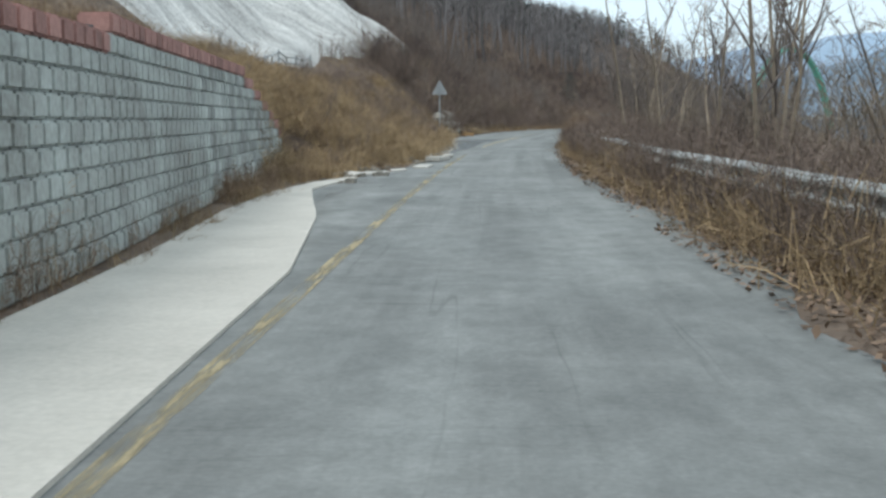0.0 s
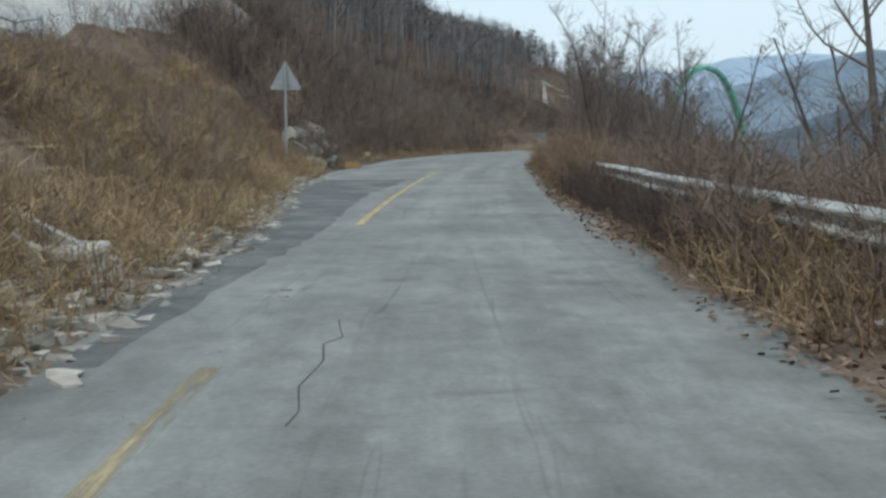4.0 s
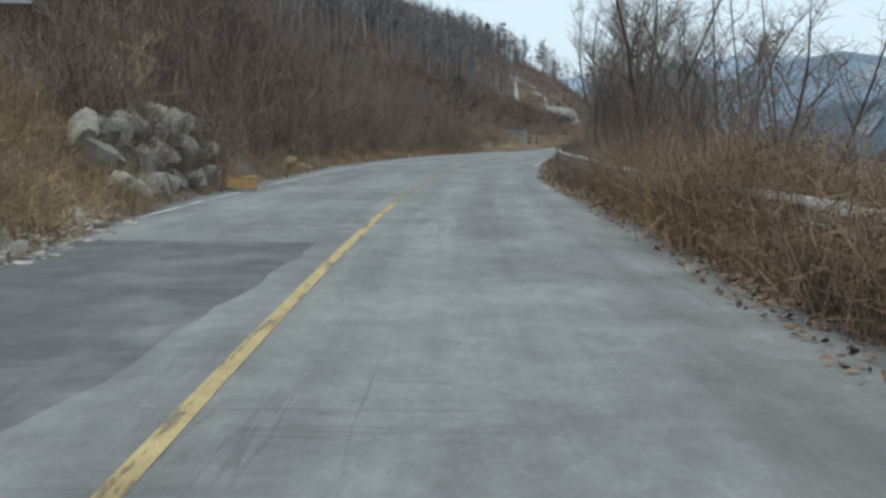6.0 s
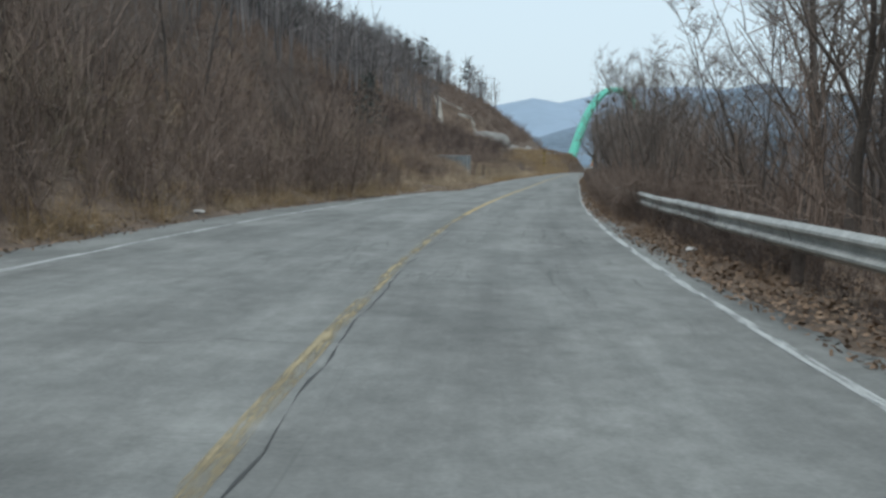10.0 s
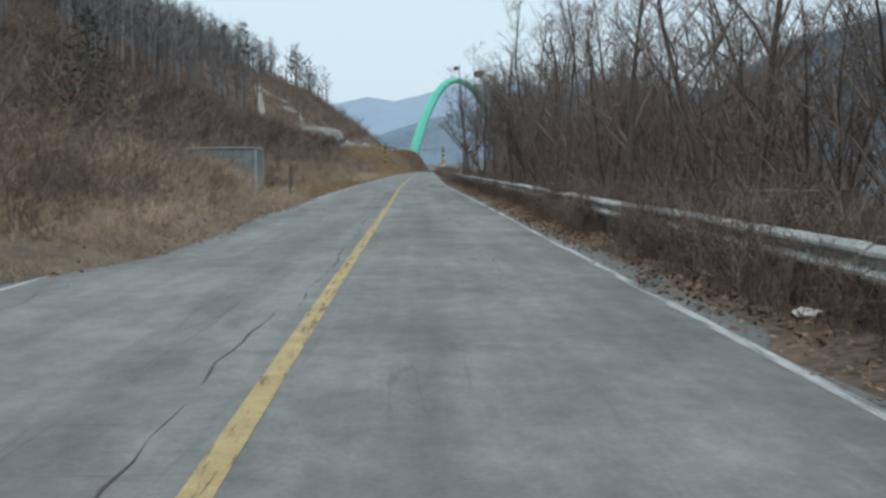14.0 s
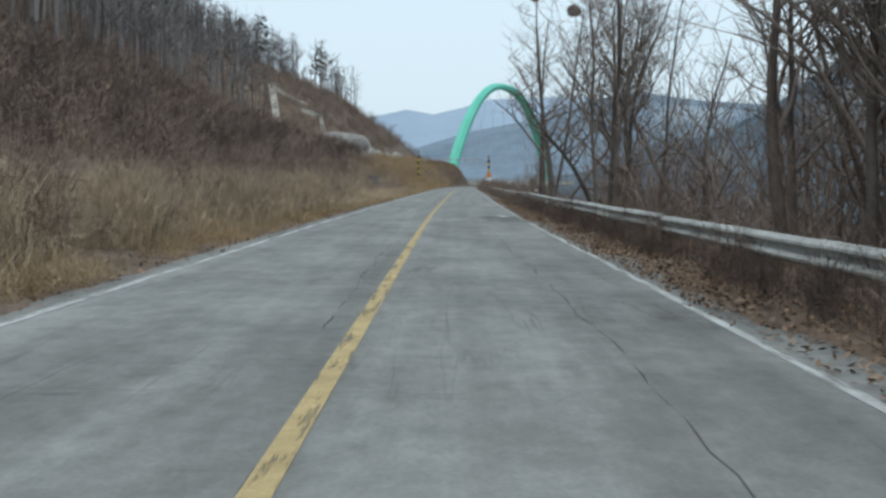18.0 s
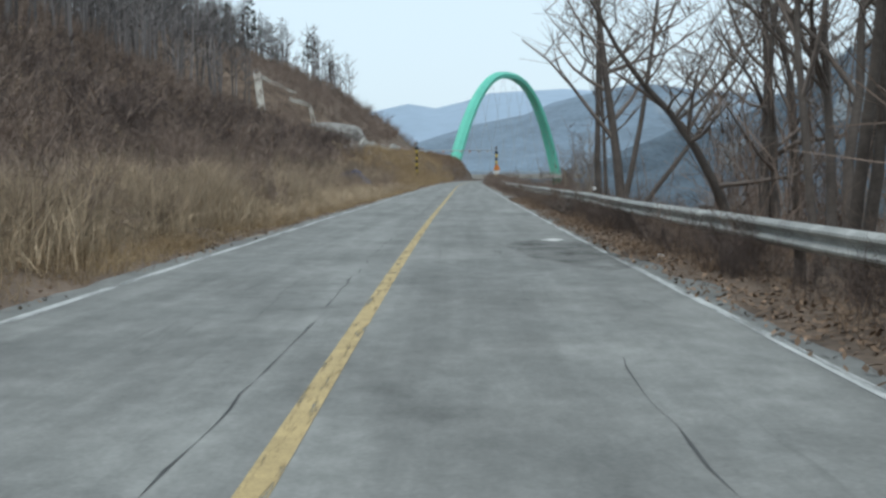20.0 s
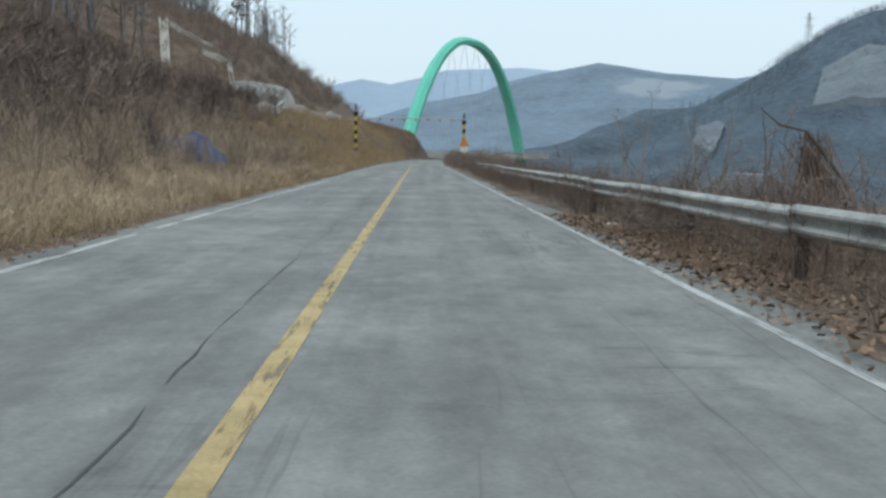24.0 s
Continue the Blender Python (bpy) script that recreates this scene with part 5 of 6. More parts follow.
def vine_tent(y, d, height, spread, seed):
    """A dead bent sapling with curtains of withered vine hanging from it."""
    p = spot(y, d)
    r = np.random.default_rng(seed)
    t = tagged(new("vine_clump"), "brown withered vines hanging like a tent from a bent dead sapling", "vines")
    t.matrix_basis = Matrix.Translation(p) @ pose(0, 0, 0, 0, 0, -math.degrees(heading(y)))
    b = Buf()
    tube(b, np.array([(-0.2, 0, -0.1), (-0.05, 0.05, height * 0.6), (0.0, 0, height), (-0.3, 0.1, height * 1.05), (-0.55, 0.1, height * 1.18)]), [0.035, 0.03, 0.026, 0.016, 0.007], 6)
    tube(b, np.array([(0.0, 0, height), (0.45, -0.1, height * 0.6), (0.9, -0.1, -0.1)]), [0.028, 0.022, 0.018], 5)
    put("trunk", b.mesh("trunk", M_BARK, True), t)
    b = Buf()
    for _ in range(150):
        a = np.array([r.normal(0.08, 0.12), r.normal(0, 0.08), height * r.uniform(0.7, 1.02)])
        f = np.array([0.35 + r.normal(0, spread), r.normal(0, 0.25), r.uniform(-0.1, 0.35)])
        mid = (a + f) / 2 + r.normal(0, 0.06, 3) - (0, 0, 0.08)
        tube(b, np.array([a, mid, f]), [0.006, 0.006, 0.004], 3)
    put("strands", b.mesh("strands", M_TWIG), t)


vine_tent(247.6, 5.5, 1.5, 0.34, 5)


# ---------------------------------------------------------------- woods on the ridge
def far_tree(bf, p, h, r):
    lean = r.normal(0, 0.05, 2)
    tip = p + np.array([lean[0] * h, lean[1] * h, h])
    tube(bf, np.array([p, (p + tip) / 2 + r.normal(0, 0.15, 3), tip]), [0.14, 0.09, 0.03], 3)
    for _ in range(10):
        f = r.uniform(0.35, 1)
        q = p + (tip - p) * f
        a = r.uniform(0, 6.28)
        ln = h * r.uniform(0.12, 0.3) * (1.25 - f)
        e2 = q + np.array([np.cos(a) * ln, np.sin(a) * ln, ln * r.uniform(0.4, 1.2)])
        tube(bf, np.array([q, e2]), [0.05, 0.02], 3)
        for _ in range(2):
            tube(bf, np.array([(q + e2) / 2, e2 + r.normal(0, 0.5, 3)]), [0.035, 0.015], 3)


def far_pine(bf, h, r):
    for _ in range(60):
        f = r.uniform(0.4, 1)
        a = r.uniform(0, 6.28)
        rr = (1.12 - f) * h * 0.3 + 0.15
        q = np.array([np.cos(a) * rr * r.uniform(0.3, 1), np.sin(a) * rr * r.uniform(0.3, 1), h * f])
        t1, t2 = r.normal(0, 0.22, 3), r.normal(0, 0.22, 3)
        bf.add([q - t1, q - t2, q + t1, q + t2], [[0, 1, 2, 3]])


def stamp(buf, kinds, p, sz, az, which):
    """Sets many turned and scaled copies of a few shapes into one buffer."""
    for k, (v, q) in enumerate(kinds):
        i = np.where(which == k)[0]
        if len(i):
            c, s2 = (np.cos(az[i]) * sz[i])[:, None], (np.sin(az[i]) * sz[i])[:, None]
            out = np.stack([c * v[:, 0] - s2 * v[:, 1], s2 * v[:, 0] + c * v[:, 1], sz[i][:, None] * v[:, 2]], -1) + p[i][:, None]
            buf.add(out, q[None] + (np.arange(len(i)) * len(v))[:, None, None])


wood, pines = Buf(), Buf()
FAR, FARPINE = [], []
for k in range(10):
    bf = Buf()
    far_tree(bf, np.zeros(3), 9.0, np.random.default_rng(500 + k))
    FAR.append((np.concatenate(bf.v), np.concatenate(bf.f)))
for k in range(4):
    bf = Buf()
    far_pine(bf, 9.0, np.random.default_rng(520 + k))
    FARPINE.append((np.concatenate(bf.v), np.concatenate(bf.f)))
n_ = 3500
y = rng.uniform(70, 500, n_)
e = np.where(rng.random(n_) < 0.86, rng.uniform(44, 80, n_), rng.uniform(20, 40, n_))
p = spots(y, -e - edge_left(y))
sz = rng.uniform(7.5, 13.5, n_) / 9.0
keep = (p[:, 2] > 9) & ~((y > 370) & (y < 440) & (e < 48)) & ~((y > 436) & (p[:, 2] < 17.5)) & (y < 497)
p, sz = p[keep], sz[keep]
az, which, dark = rng.uniform(0, 6.28, len(p)), rng.integers(0, 10, len(p)), rng.random(len(p)) < 0.04
stamp(wood, FAR, p, sz, az, which)
stamp(pines, FARPINE, p[dark], sz[dark], az[dark], which[dark] % 4)
put("ridge_wood", wood.mesh("ridge_wood", M_RIDGEBARK), label="bare trees standing along the ridge of the hill", category="wood", kind="stuff")
put("ridge_pines", pines.mesh("ridge_pines", M_PINE), label="dark green pines among the bare ridge trees", category="wood", kind="stuff")

# low woods on the mountain beyond the river
b = Buf()
i_, j_ = rng.uniform(55, 150, 2000), np.where(rng.random(2000) < 0.3, 4.2, rng.uniform(4, 17, 2000))
a_, k_ = i_.astype(int), j_.astype(int)
fa, fk = (i_ - a_)[:, None], (j_ - k_)[:, None]
p = (wooded[a_, k_] * (1 - fa) + wooded[a_ + 1, k_] * fa) * (1 - fk) + (wooded[a_, k_ + 1] * (1 - fa) + wooded[a_ + 1, k_ + 1] * fa) * fk
# These trees share the slope's material, painted haze included.
stamp(b, FAR, p - (0, 0, 0.5), rng.uniform(0.3, 0.6, 2000), rng.uniform(0, 6.28, 2000), rng.integers(0, 10, 2000))
put("mountain_wood", b.mesh("mountain_wood", M_NEAR), label="low woods covering the mountain beyond the river, haze painted into their colour", category="wood", kind="stuff")

# one pine with layered boughs low on the hill
pine = tagged(new("pine_tree"), "dark green pine with layered drooping boughs on the hillside", "tree")
pp = spot(195.0, -14.9)
pine.matrix_basis = Matrix.Translation(pp)
b = Buf()
tube(b, np.array([(0, 0, -0.2), (0.05, 0.03, 3), (0.0, 0.1, 7.0)]), [0.13, 0.09, 0.02], 7)
put("trunk", b.mesh("trunk", M_BARK, True), pine)
b = Buf()
for k in range(46):
    z = 1.4 + 5.4 * (k / 46)
    a = k * 2.4
    ln = (7.2 - z) * 0.36 + 0.3
    for j in range(26):
        f = rng.uniform(0.15, 1)
        q = np.array([np.cos(a) * ln * f, np.sin(a) * ln * f, z + 0.25 * f - 0.3 * f * f]) + rng.normal(0, 0.07, 3)
        t1 = np.array([np.cos(a + rng.normal(0, 0.9)), np.sin(a + rng.normal(0, 0.9)), rng.normal(0, 0.2)]) * 0.22
        t2 = rng.normal(0, 0.03, 3)
        b.add([q - t1 * 0.3, q - t2, q + t1, q + t2], [[0, 1, 2, 3]])
put("crown", b.mesh("crown", M_PINE), pine)


def nest(at, size):
    b = Buf()
    r = np.random.default_rng(int(at[1]))
    out = []
    for _ in range(260):
        d = r.normal(0, 1, 3)
        d /= np.linalg.norm(d)
        q = d * 0.26 * np.array([1, 1, 0.75])
        tg = np.cross(d, r.normal(0, 1, 3))
        tg /= np.linalg.norm(tg)
        ribbon(out, q - tg * 0.17, tg, 0.36, 0.02, r, 0.3)
    v = np.array(out)
    k = np.arange(len(v) // 6)[:, None] * 6
    b.add(v, np.concatenate([k + np.array([0, 1, 2, 3]), k + np.array([3, 2, 4, 5])]))
    put("bird_nest", b.mesh("bird_nest", M_TWIG), None, Matrix.Translation(at) @ Matrix.Scale(size, 4), "dark round magpie nest of twigs high in a bare tree", "nest", "", "nests in the tree")


nest((47.5, 220.0, 8.35), 0.62)
nest((49.3, 220.4, 8.0), 0.95)

# ---------------------------------------------------------------- concrete and metal along the road


def solid(name, bm, mat, at, label, category, group="", kind=""):
    me = bpy.data.meshes.new(name)
    bm.to_mesh(me)
    bm.free()
    me.materials.append(mat)
    return put(name, me, None, at, label, category, kind, group)


# drain chute down the bank into a catch basin
basin = tagged(new("catch_basin"), "broken pale concrete catch basin with an open front beside the road", "drain")
basin.matrix_basis = pose(-1.0, 43.0, 0, 0, 0, -3) @ Matrix.Diagonal((1.3, 1.1, 1.05, 1))
part("cover_slab", box_bm(1.0, 0.75, 0.09, (0, 0, 0.32), 0.02), M_CONCRETE, basin)
part("side_wall", box_bm(0.13, 0.7, 0.5, (0.4, 0, 0.03), 0.015), M_CONCRETE, basin)
part("side_wall", box_bm(0.13, 0.7, 0.5, (-0.4, 0, 0.03), 0.015), M_CONCRETE, basin)
part("back_wall", box_bm(0.66, 0.12, 0.5, (0, 0.28, 0.03), 0.015), M_CONCRETE, basin)
for x, y, w, l, hh, a in ((-0.5, 29.2, 0.34, 1.2, 0.05, -8), (-0.15, 33.6, 0.42, 1.5, 0.13, -12), (0.15, 36.8, 0.3, 0.9, 0.09, -4), (-1.55, 26.3, 0.5, 0.9, 0.035, 20), (-1.95, 25.2, 0.7, 0.6, 0.05, -30), (-1.05, 27.4, 0.35, 0.8, 0.03, 5)):
    solid("kerb_slab", box_bm(w, l, hh, (0, 0, hh / 2), 0.012, 1), M_CONCRETE, pose(x, y, 0, rng.uniform(-2, 2), rng.uniform(-3, 3), a), "pale broken concrete slab lying at the road's edge", "concrete slab", "broken slabs")
# railing of the upper road on top of the bank
up_rail = tagged(new("upper_railing"), "grey steel railing of the upper road on top of the bank", "railing")
for k in range(13):
    y = 40 + k * 2.6
    p = spot(y, -8.9 - float(edge_left(y)))
    part("post", rod_bm(0.05, 0.05, 1.0, 8), M_SIGNBACK, up_rail, at=Matrix.Translation((p.x, p.y, p.z - 0.2)))
    if k < 12:
        q = spot(y + 2.6, -8.9 - float(edge_left(y + 2.6)))
        for hz_ in (0.4, 0.72):
            b = Buf()
            tube(b, np.array([np.array(p) + (0, 0, hz_), np.array(q) + (0, 0, hz_)]), [0.045, 0.045], 6)
            put("rail", b.mesh("rail", M_SIGNBACK), up_rail)

# dark asphalt patch in the left lane, tar-filled cracks
b = Buf()
py = np.arange(40, 68.1, 0.5)
out = []
for y in py:
    lft = -float(edge_left(y)) + 0.12 + rng.normal(0, 0.03)
    rgt = -0.5 + rng.normal(0, 0.03) - 0.12 * math.sin(y * 0.35)
    for d in (lft, max(rgt, lft + 0.1)):
        x, yy = road(y, d)
        out.append((float(x), float(yy), 0.004))
b.add(out, grid_quads(len(py), 2)[:, ::-1])
put("asphalt_patch", b.mesh("asphalt_patch", M_THINPATCH), label="dark newer asphalt patch along the hill-side lane", category="road", kind="structure")
b = Buf()
for k in range(14):
    y, d = rng.uniform(8, 262), rng.uniform(-3.2, 3.2)
    along = rng.random() < 0.6
    pts = []
    for j in range(9):
        x, yy = road(y, d)
        pts.append((float(x), float(yy)))
        y += rng.uniform(0.2, 0.6) if along else rng.normal(0, 0.08)
        d += rng.normal(0, 0.06) if along else rng.uniform(0.08, 0.3)
        d = max(-3.3, min(3.3, d))
    pts = np.array(pts)
    g = np.gradient(pts, axis=0)
    nn = np.stack([-g[:, 1], g[:, 0]], 1) / (np.linalg.norm(g, axis=1)[:, None] + 1e-9)
    w = rng.uniform(0.001, 0.006, 9)[:, None]
    v = np.stack([np.c_[pts + nn * w, np.full(9, 0.003)], np.c_[pts - nn * w, np.full(9, 0.003)]], 1)
    b.add(v, grid_quads(9, 2))
# the long crack beside the centre line
for ya, yb, d0 in ((94, 136, 0.22), (138, 150, -0.3), (186, 262, -0.26), (150, 186, -0.22), (176, 204, 1.9)):
    yy_ = np.arange(ya, yb, 0.4)
    x, y2 = road(yy_, d0 + np.cumsum(rng.normal(0, 0.02, len(yy_))))
    w = np.clip(rng.normal(0.004, 0.006, len(yy_)), 0, 0.011)[:, None]
    c = np.stack([x, y2], 1)
    v = np.stack([np.c_[c - np.array([1, 0]) * w, np.full(len(c), 0.0035)], np.c_[c + np.array([1, 0]) * w, np.full(len(c), 0.0035)]], 1)
    b.add(v, grid_quads(len(c), 2)[:, ::-1])
put("tar_cracks", b.mesh("tar_cracks", M_TAR), label="dark cracks running through the worn asphalt", category="road crack", kind="stuff")
# damp dirt that washed onto the right lane, with a white paint mark
b = Buf()
out = []
for a in np.linspace(0, 2 * math.pi, 65):
    r1 = 1 + 0.1 * math.sin(3 * a) + 0.06 * math.sin(7 * a + 1)
    x, yy = road(214.3 + 3.4 * math.sin(a) * r1, 2.85 + 1.15 * math.cos(a) * r1)
    out.append((float(x), float(yy), 0.0045))
cx_, cy_ = road(214.3, 2.85)
n_ = len(out) - 1
b.add(out[:n_] + [(float(cx_), float(cy_), 0.0045)], [(2 * i, 2 * i + 1, (2 * i + 2) % n_, n_) for i in range(n_ // 2)])
put("dirt_patch", b.mesh("dirt_patch", worn(material("washed_dirt", (0.115, 0.113, 0.105), 0.95, spread=0.4, scale=1.5, fine=20, bump=0.2), 1.3, 0.41, 0.84)), label="dark dirt washed across the lane edge", category="dirt", kind="structure")
bm = bmesh.new()
vs = [bm.verts.new(v) for v in ((0, -0.5, 0), (0.22, 0.05, 0), (0.05, 0.5, 0), (-0.24, 0.0, 0))]
bm.faces.new(vs)
mark = solid("road_mark", bm, M_LITTER, pose(44.95, 216.35, 0.009, 0, 0, -17), "white painted diamond mark on the lane", "road marking", "", "structure")

# cardboard box, litter, debris
carton = tagged(new("cardboard_box"), "squashed brown cardboard box lying at the road's edge", "box")
carton.matrix_basis = pose(1.75, 80.6, 0.06, 0, 3, 12) @ Matrix.Scale(0.78, 4)
body = part("body", box_bm(0.85, 0.6, 0.28, (0, 0, 0.14), 0.02, 2), M_CARD, carton)
part("flap", box_bm(0.42, 0.6, 0.012, (-0.2, 0.02, 0.32)), M_CARD, body, at=pose(0, 0, 0, 0, 8, 0))
part("flap", box_bm(0.42, 0.6, 0.012, (0.24, 0.0, 0.31)), M_CARD, body, at=pose(0, 0, 0, 0, -5, 0))


def cardboard_sheet(at, w, l, seed):
    """A torn sheet of cardboard, buckled and folded at one side."""
    bm = bmesh.new()
    bmesh.ops.create_grid(bm, x_segments=8, y_segments=8, size=0.5)
    r = random.Random(seed)
    for v in bm.verts:
        u, k = v.co.x, v.co.y
        v.co = Vector((u * w + (0.03 * r.uniform(-1, 1) if abs(k) > 0.49 else 0), k * l + (0.03 * r.uniform(-1, 1) if abs(u) > 0.49 else 0),
                       0.05 * math.sin(u * 5 + seed) + 0.22 * max(0, u - 0.2) + 0.03 * noise.noise(v.co * 5)))
    bmesh.ops.solidify(bm, geom=bm.faces[:], thickness=0.012)
    solid("cardboard_sheet", bm, M_CARDPALE, at, "buckled sheet of pale brown cardboard thrown on the verge", "cardboard", "scraps of cardboard")


cardboard_sheet(pose(2.62, 94.0, 0.42, 12, -10, 60), 0.42, 0.34, 1)
cardboard_sheet(pose(3.05, 93.9, 0.22, 14, 8, 25), 0.5, 0.26, 2)


def scrap(at, size, label, seed):
    """A crumpled bit of paper or plastic."""
    r = random.Random(seed)
    bm = bmesh.new()
    bmesh.ops.create_icosphere(bm, subdivisions=2, radius=0.5)
    for v in bm.verts:
        v.co = Vector((v.co.x, v.co.y, v.co.z * 0.55)) * (1 + r.uniform(-0.35, 0.3))
        v.co.z = max(v.co.z, -0.12)
    bmesh.ops.scale(bm, vec=(size, size * 1.3, size * 0.8), verts=bm.verts)
    solid("litter", bm, M_LITTER, Matrix.Translation(at) @ pose(0, 0, 0, 0, 0, seed * 47), label, "litter", "scraps of litter")


for k, (y, d, sz) in enumerate(((95.0, -4.95, 0.2), (93.5, -5.2, 0.14), (124.0, -5.4, 0.2), (118.0, -5.35, 0.14), (112.0, -5.5, 0.13), (106.0, -5.3, 0.15), (103.0, -5.5, 0.12), (117.0, 3.95, 0.2),
                                (148.9, 3.95, 0.22), (151.0, -4.0, 0.2), (146.0, -4.3, 0.18), (212.5, 3.75, 0.12), (211.3, 4.25, 0.14), (43.2, 4.0, 0.16), (41.0, 3.9, 0.14),
                                (238.5, -3.5, 0.14), (90.0, 3.8, 0.12), (252.0, 3.9, 0.14))):
    p = spot(y, d)
    scrap((p.x, p.y, max(p.z, 0) + 0.02 + sz * 0.05), sz, "small crumpled scrap of white litter on the verge", k)
for k, (dy, dd, sz) in enumerate(((0, 0, 0.5), (0.7, 0.25, 0.36), (-0.6, -0.1, 0.34), (1.2, -0.15, 0.22), (0.2, 0.4, 0.42))):
    p = spot(91.6 + dy, 4.05 + 0.6 * dd)
    scrap((p.x, p.y, p.z + 0.2), sz, "crumpled white plastic sheeting dumped beside the guard rail", 40 + k)
p = spot(186.4, -4.35)
scrap((p.x, p.y, p.z + 0.2), 0.45, "white plastic bag lying by the fence post", 60)
solid("shard", box_bm(0.3, 0.14, 0.02, (0, 0, 0.01), 0.004), M_LITTER, pose(4.9, 38.6, 0.004, 0, 0, 40), "white shard lying on the lane", "litter")

# little metal store
shed = tagged(new("metal_shed"), "small blue-grey corrugated metal store half hidden in dry weeds", "shed")
shed.matrix_basis = pose(25.87, 183.6, 0.18, 0, 0, -17)
for sx, sy, ln, rz in ((0, -0.95, 2.44, 0), (0, 0.95, 2.44, 180), (1.22, 0, 1.9, 90), (-1.22, 0, 1.9, -90)):
    b = Buf()
    n_ = int(ln / 0.09)
    prof = []
    for i in range(n_ + 1):
        u = -ln / 2 + ln * i / n_
        o = -0.018 if (i // 2) % 2 else 0.0
        prof.append([(u, o, 0.0), (u, o, 1.74)])
    b.add(np.array(prof), grid_quads(n_ + 1, 2))
    put("wall_panel", b.mesh("wall_panel", M_SHED), shed, pose(sx, sy, 0, 0, 0, rz))
for sx in (-1.22, 1.22):
    for sy in (-0.95, 0.95):
        part("corner_post", box_bm(0.07, 0.07, 1.78, (sx, sy, 0.89), 0.006), M_SIGNBACK, shed)
part("roof", box_bm(2.56, 2.02, 0.05, (0, 0, 1.79), 0.012), M_SIGNBACK, shed)

# fence of weathered posts and wire
fence = tagged(new("wire_fence"), "sagging wire fence on weathered wooden posts in the weeds", "fence")
prev = None
for k, y in enumerate([184.6, 186.4, 189.5, 193.5, 197.5, 222.0, 226.5, 231.0, 235.5, 240.0, 245.0, 250.0]):
    p = spot(y, -(0.8 if y < 188 else 1.7) - float(edge_left(y)) - (1.2 if y > 210 else 0))
    h = 1.35 + rng.uniform(-0.15, 0.3)
    part("post", rod_bm(0.055, 0.045, h, 7), M_WOOD, fence, at=Matrix.Translation((p.x, p.y, p.z - 0.1)) @ pose(0, 0, 0, rng.uniform(-4, 4), rng.uniform(-4, 4), 0))
    if prev is not None and abs(y - prev[1]) < 6:
        for hh in (0.55, 1.0):
            b = Buf()
            m_ = (np.array(p) + np.array(prev[0])) / 2 + (0, 0, hh - 0.08)
            tube(b, np.array([np.array(prev[0]) + (0, 0, hh), m_, np.array(p) + (0, 0, hh)]), [0.008] * 3, 4)
            put("wire", b.mesh("wire", M_POST), fence)
    prev = (p, y)

# heap under a dark blue tarpaulin
bm = bmesh.new()
bmesh.ops.create_grid(bm, x_segments=16, y_segments=16, size=0.5)
for v in bm.verts:
    r_ = max(abs(v.co.x), abs(v.co.y)) * 2
    v.co.z = 1.0 * (1 - r_ ** 3) * (0.75 + 0.3 * noise.noise(v.co * 4.0)) + 0.05 * noise.noise(v.co * 14.0)
    v.co.x *= 1.9
    v.co.y *= 1.5
p = spot(268.0, -6.3)
heap = solid("tarpaulin", bm, M_TARP, Matrix.Translation((p.x, p.y, p.z + 0.1)) @ pose(0, 0, 0, 0, 0, -25) @ Matrix.Scale(1.1, 4), "low heap under a dark blue tarpaulin in the weeds", "tarpaulin")

# height-limit gate across the road
gate = tagged(new("height_gate"), "yellow and black striped height-limit gate over the road", "gate")
GL, GR = Vector((76.3, 342.0, 0.9)), Vector((86.0, 338.6, 0.3))
for base, h in ((GL, 4.9), (GR, 4.8)):
    n_ = int(h / 0.42)
    post = part("post", rod_bm(0.12, 0.12, h - 0.6, 10), M_POST, gate, at=Matrix.Translation(base + Vector((0, 0, -0.5))))
    for k in range(n_):
        part("stripe", rod_bm(0.14, 0.14, 0.42, 10), M_GATEYELLOW if k % 2 else M_BLACK, post, "yellow band" if k % 2 else "black band", Matrix.Translation((0, 0, k * 0.42)))
    part("post_cap", box_bm(0.34, 0.34, 0.3, (0, 0, 0), 0.03), M_BLACK, gate, at=Matrix.Translation(base + Vector((0, 0, h - 0.9))))
    part("lamp", rod_bm(0.1, 0.1, 0.5, 8), M_POST, gate, at=Matrix.Translation(base + Vector((0, 0, h - 0.55))))
b = Buf()
tube(b, np.array([GL + Vector((0, 0, 3.6)), GR + Vector((0, 0, 4.2))]), [0.045, 0.045], 6)
put("crossbar", b.mesh("crossbar", M_SIGNBACK), gate)
for k in range(1, 9):
    q = GL.lerp(GR, k / 9)
    part("hanging_plate", box_bm(0.26, 0.03, 0.24, (0, 0, 0), 0.01), M_SIGNBACK if k % 3 else M_CAP, gate, at=Matrix.Translation((q.x, q.y, q.z + 3.45 + 0.07 * k)) @ pose(0, 0, 0, 0, 0, -17))
warn = tagged(new("warning_sign"), "orange triangular warning sign on the gate post", "road sign")
warn.matrix_basis = Matrix.Translation((85.9, 338.2, 0.2)) @ pose(0, 0, 0, 0, 0, -17)
part("pole", rod_bm(0.05, 0.05, 2.4, 8), M_SIGNBACK, warn)
part("sign_plate", triangle_bm(1.0, 0.9, 0.02), M_ORANGE, warn, "orange triangular plate", pose(0, -0.06, 1.75))
part("lower_plate", box_bm(0.7, 0.02, 0.45, (0, -0.06, 1.45), 0.008), M_LITTER, warn, "white rectangular plate")

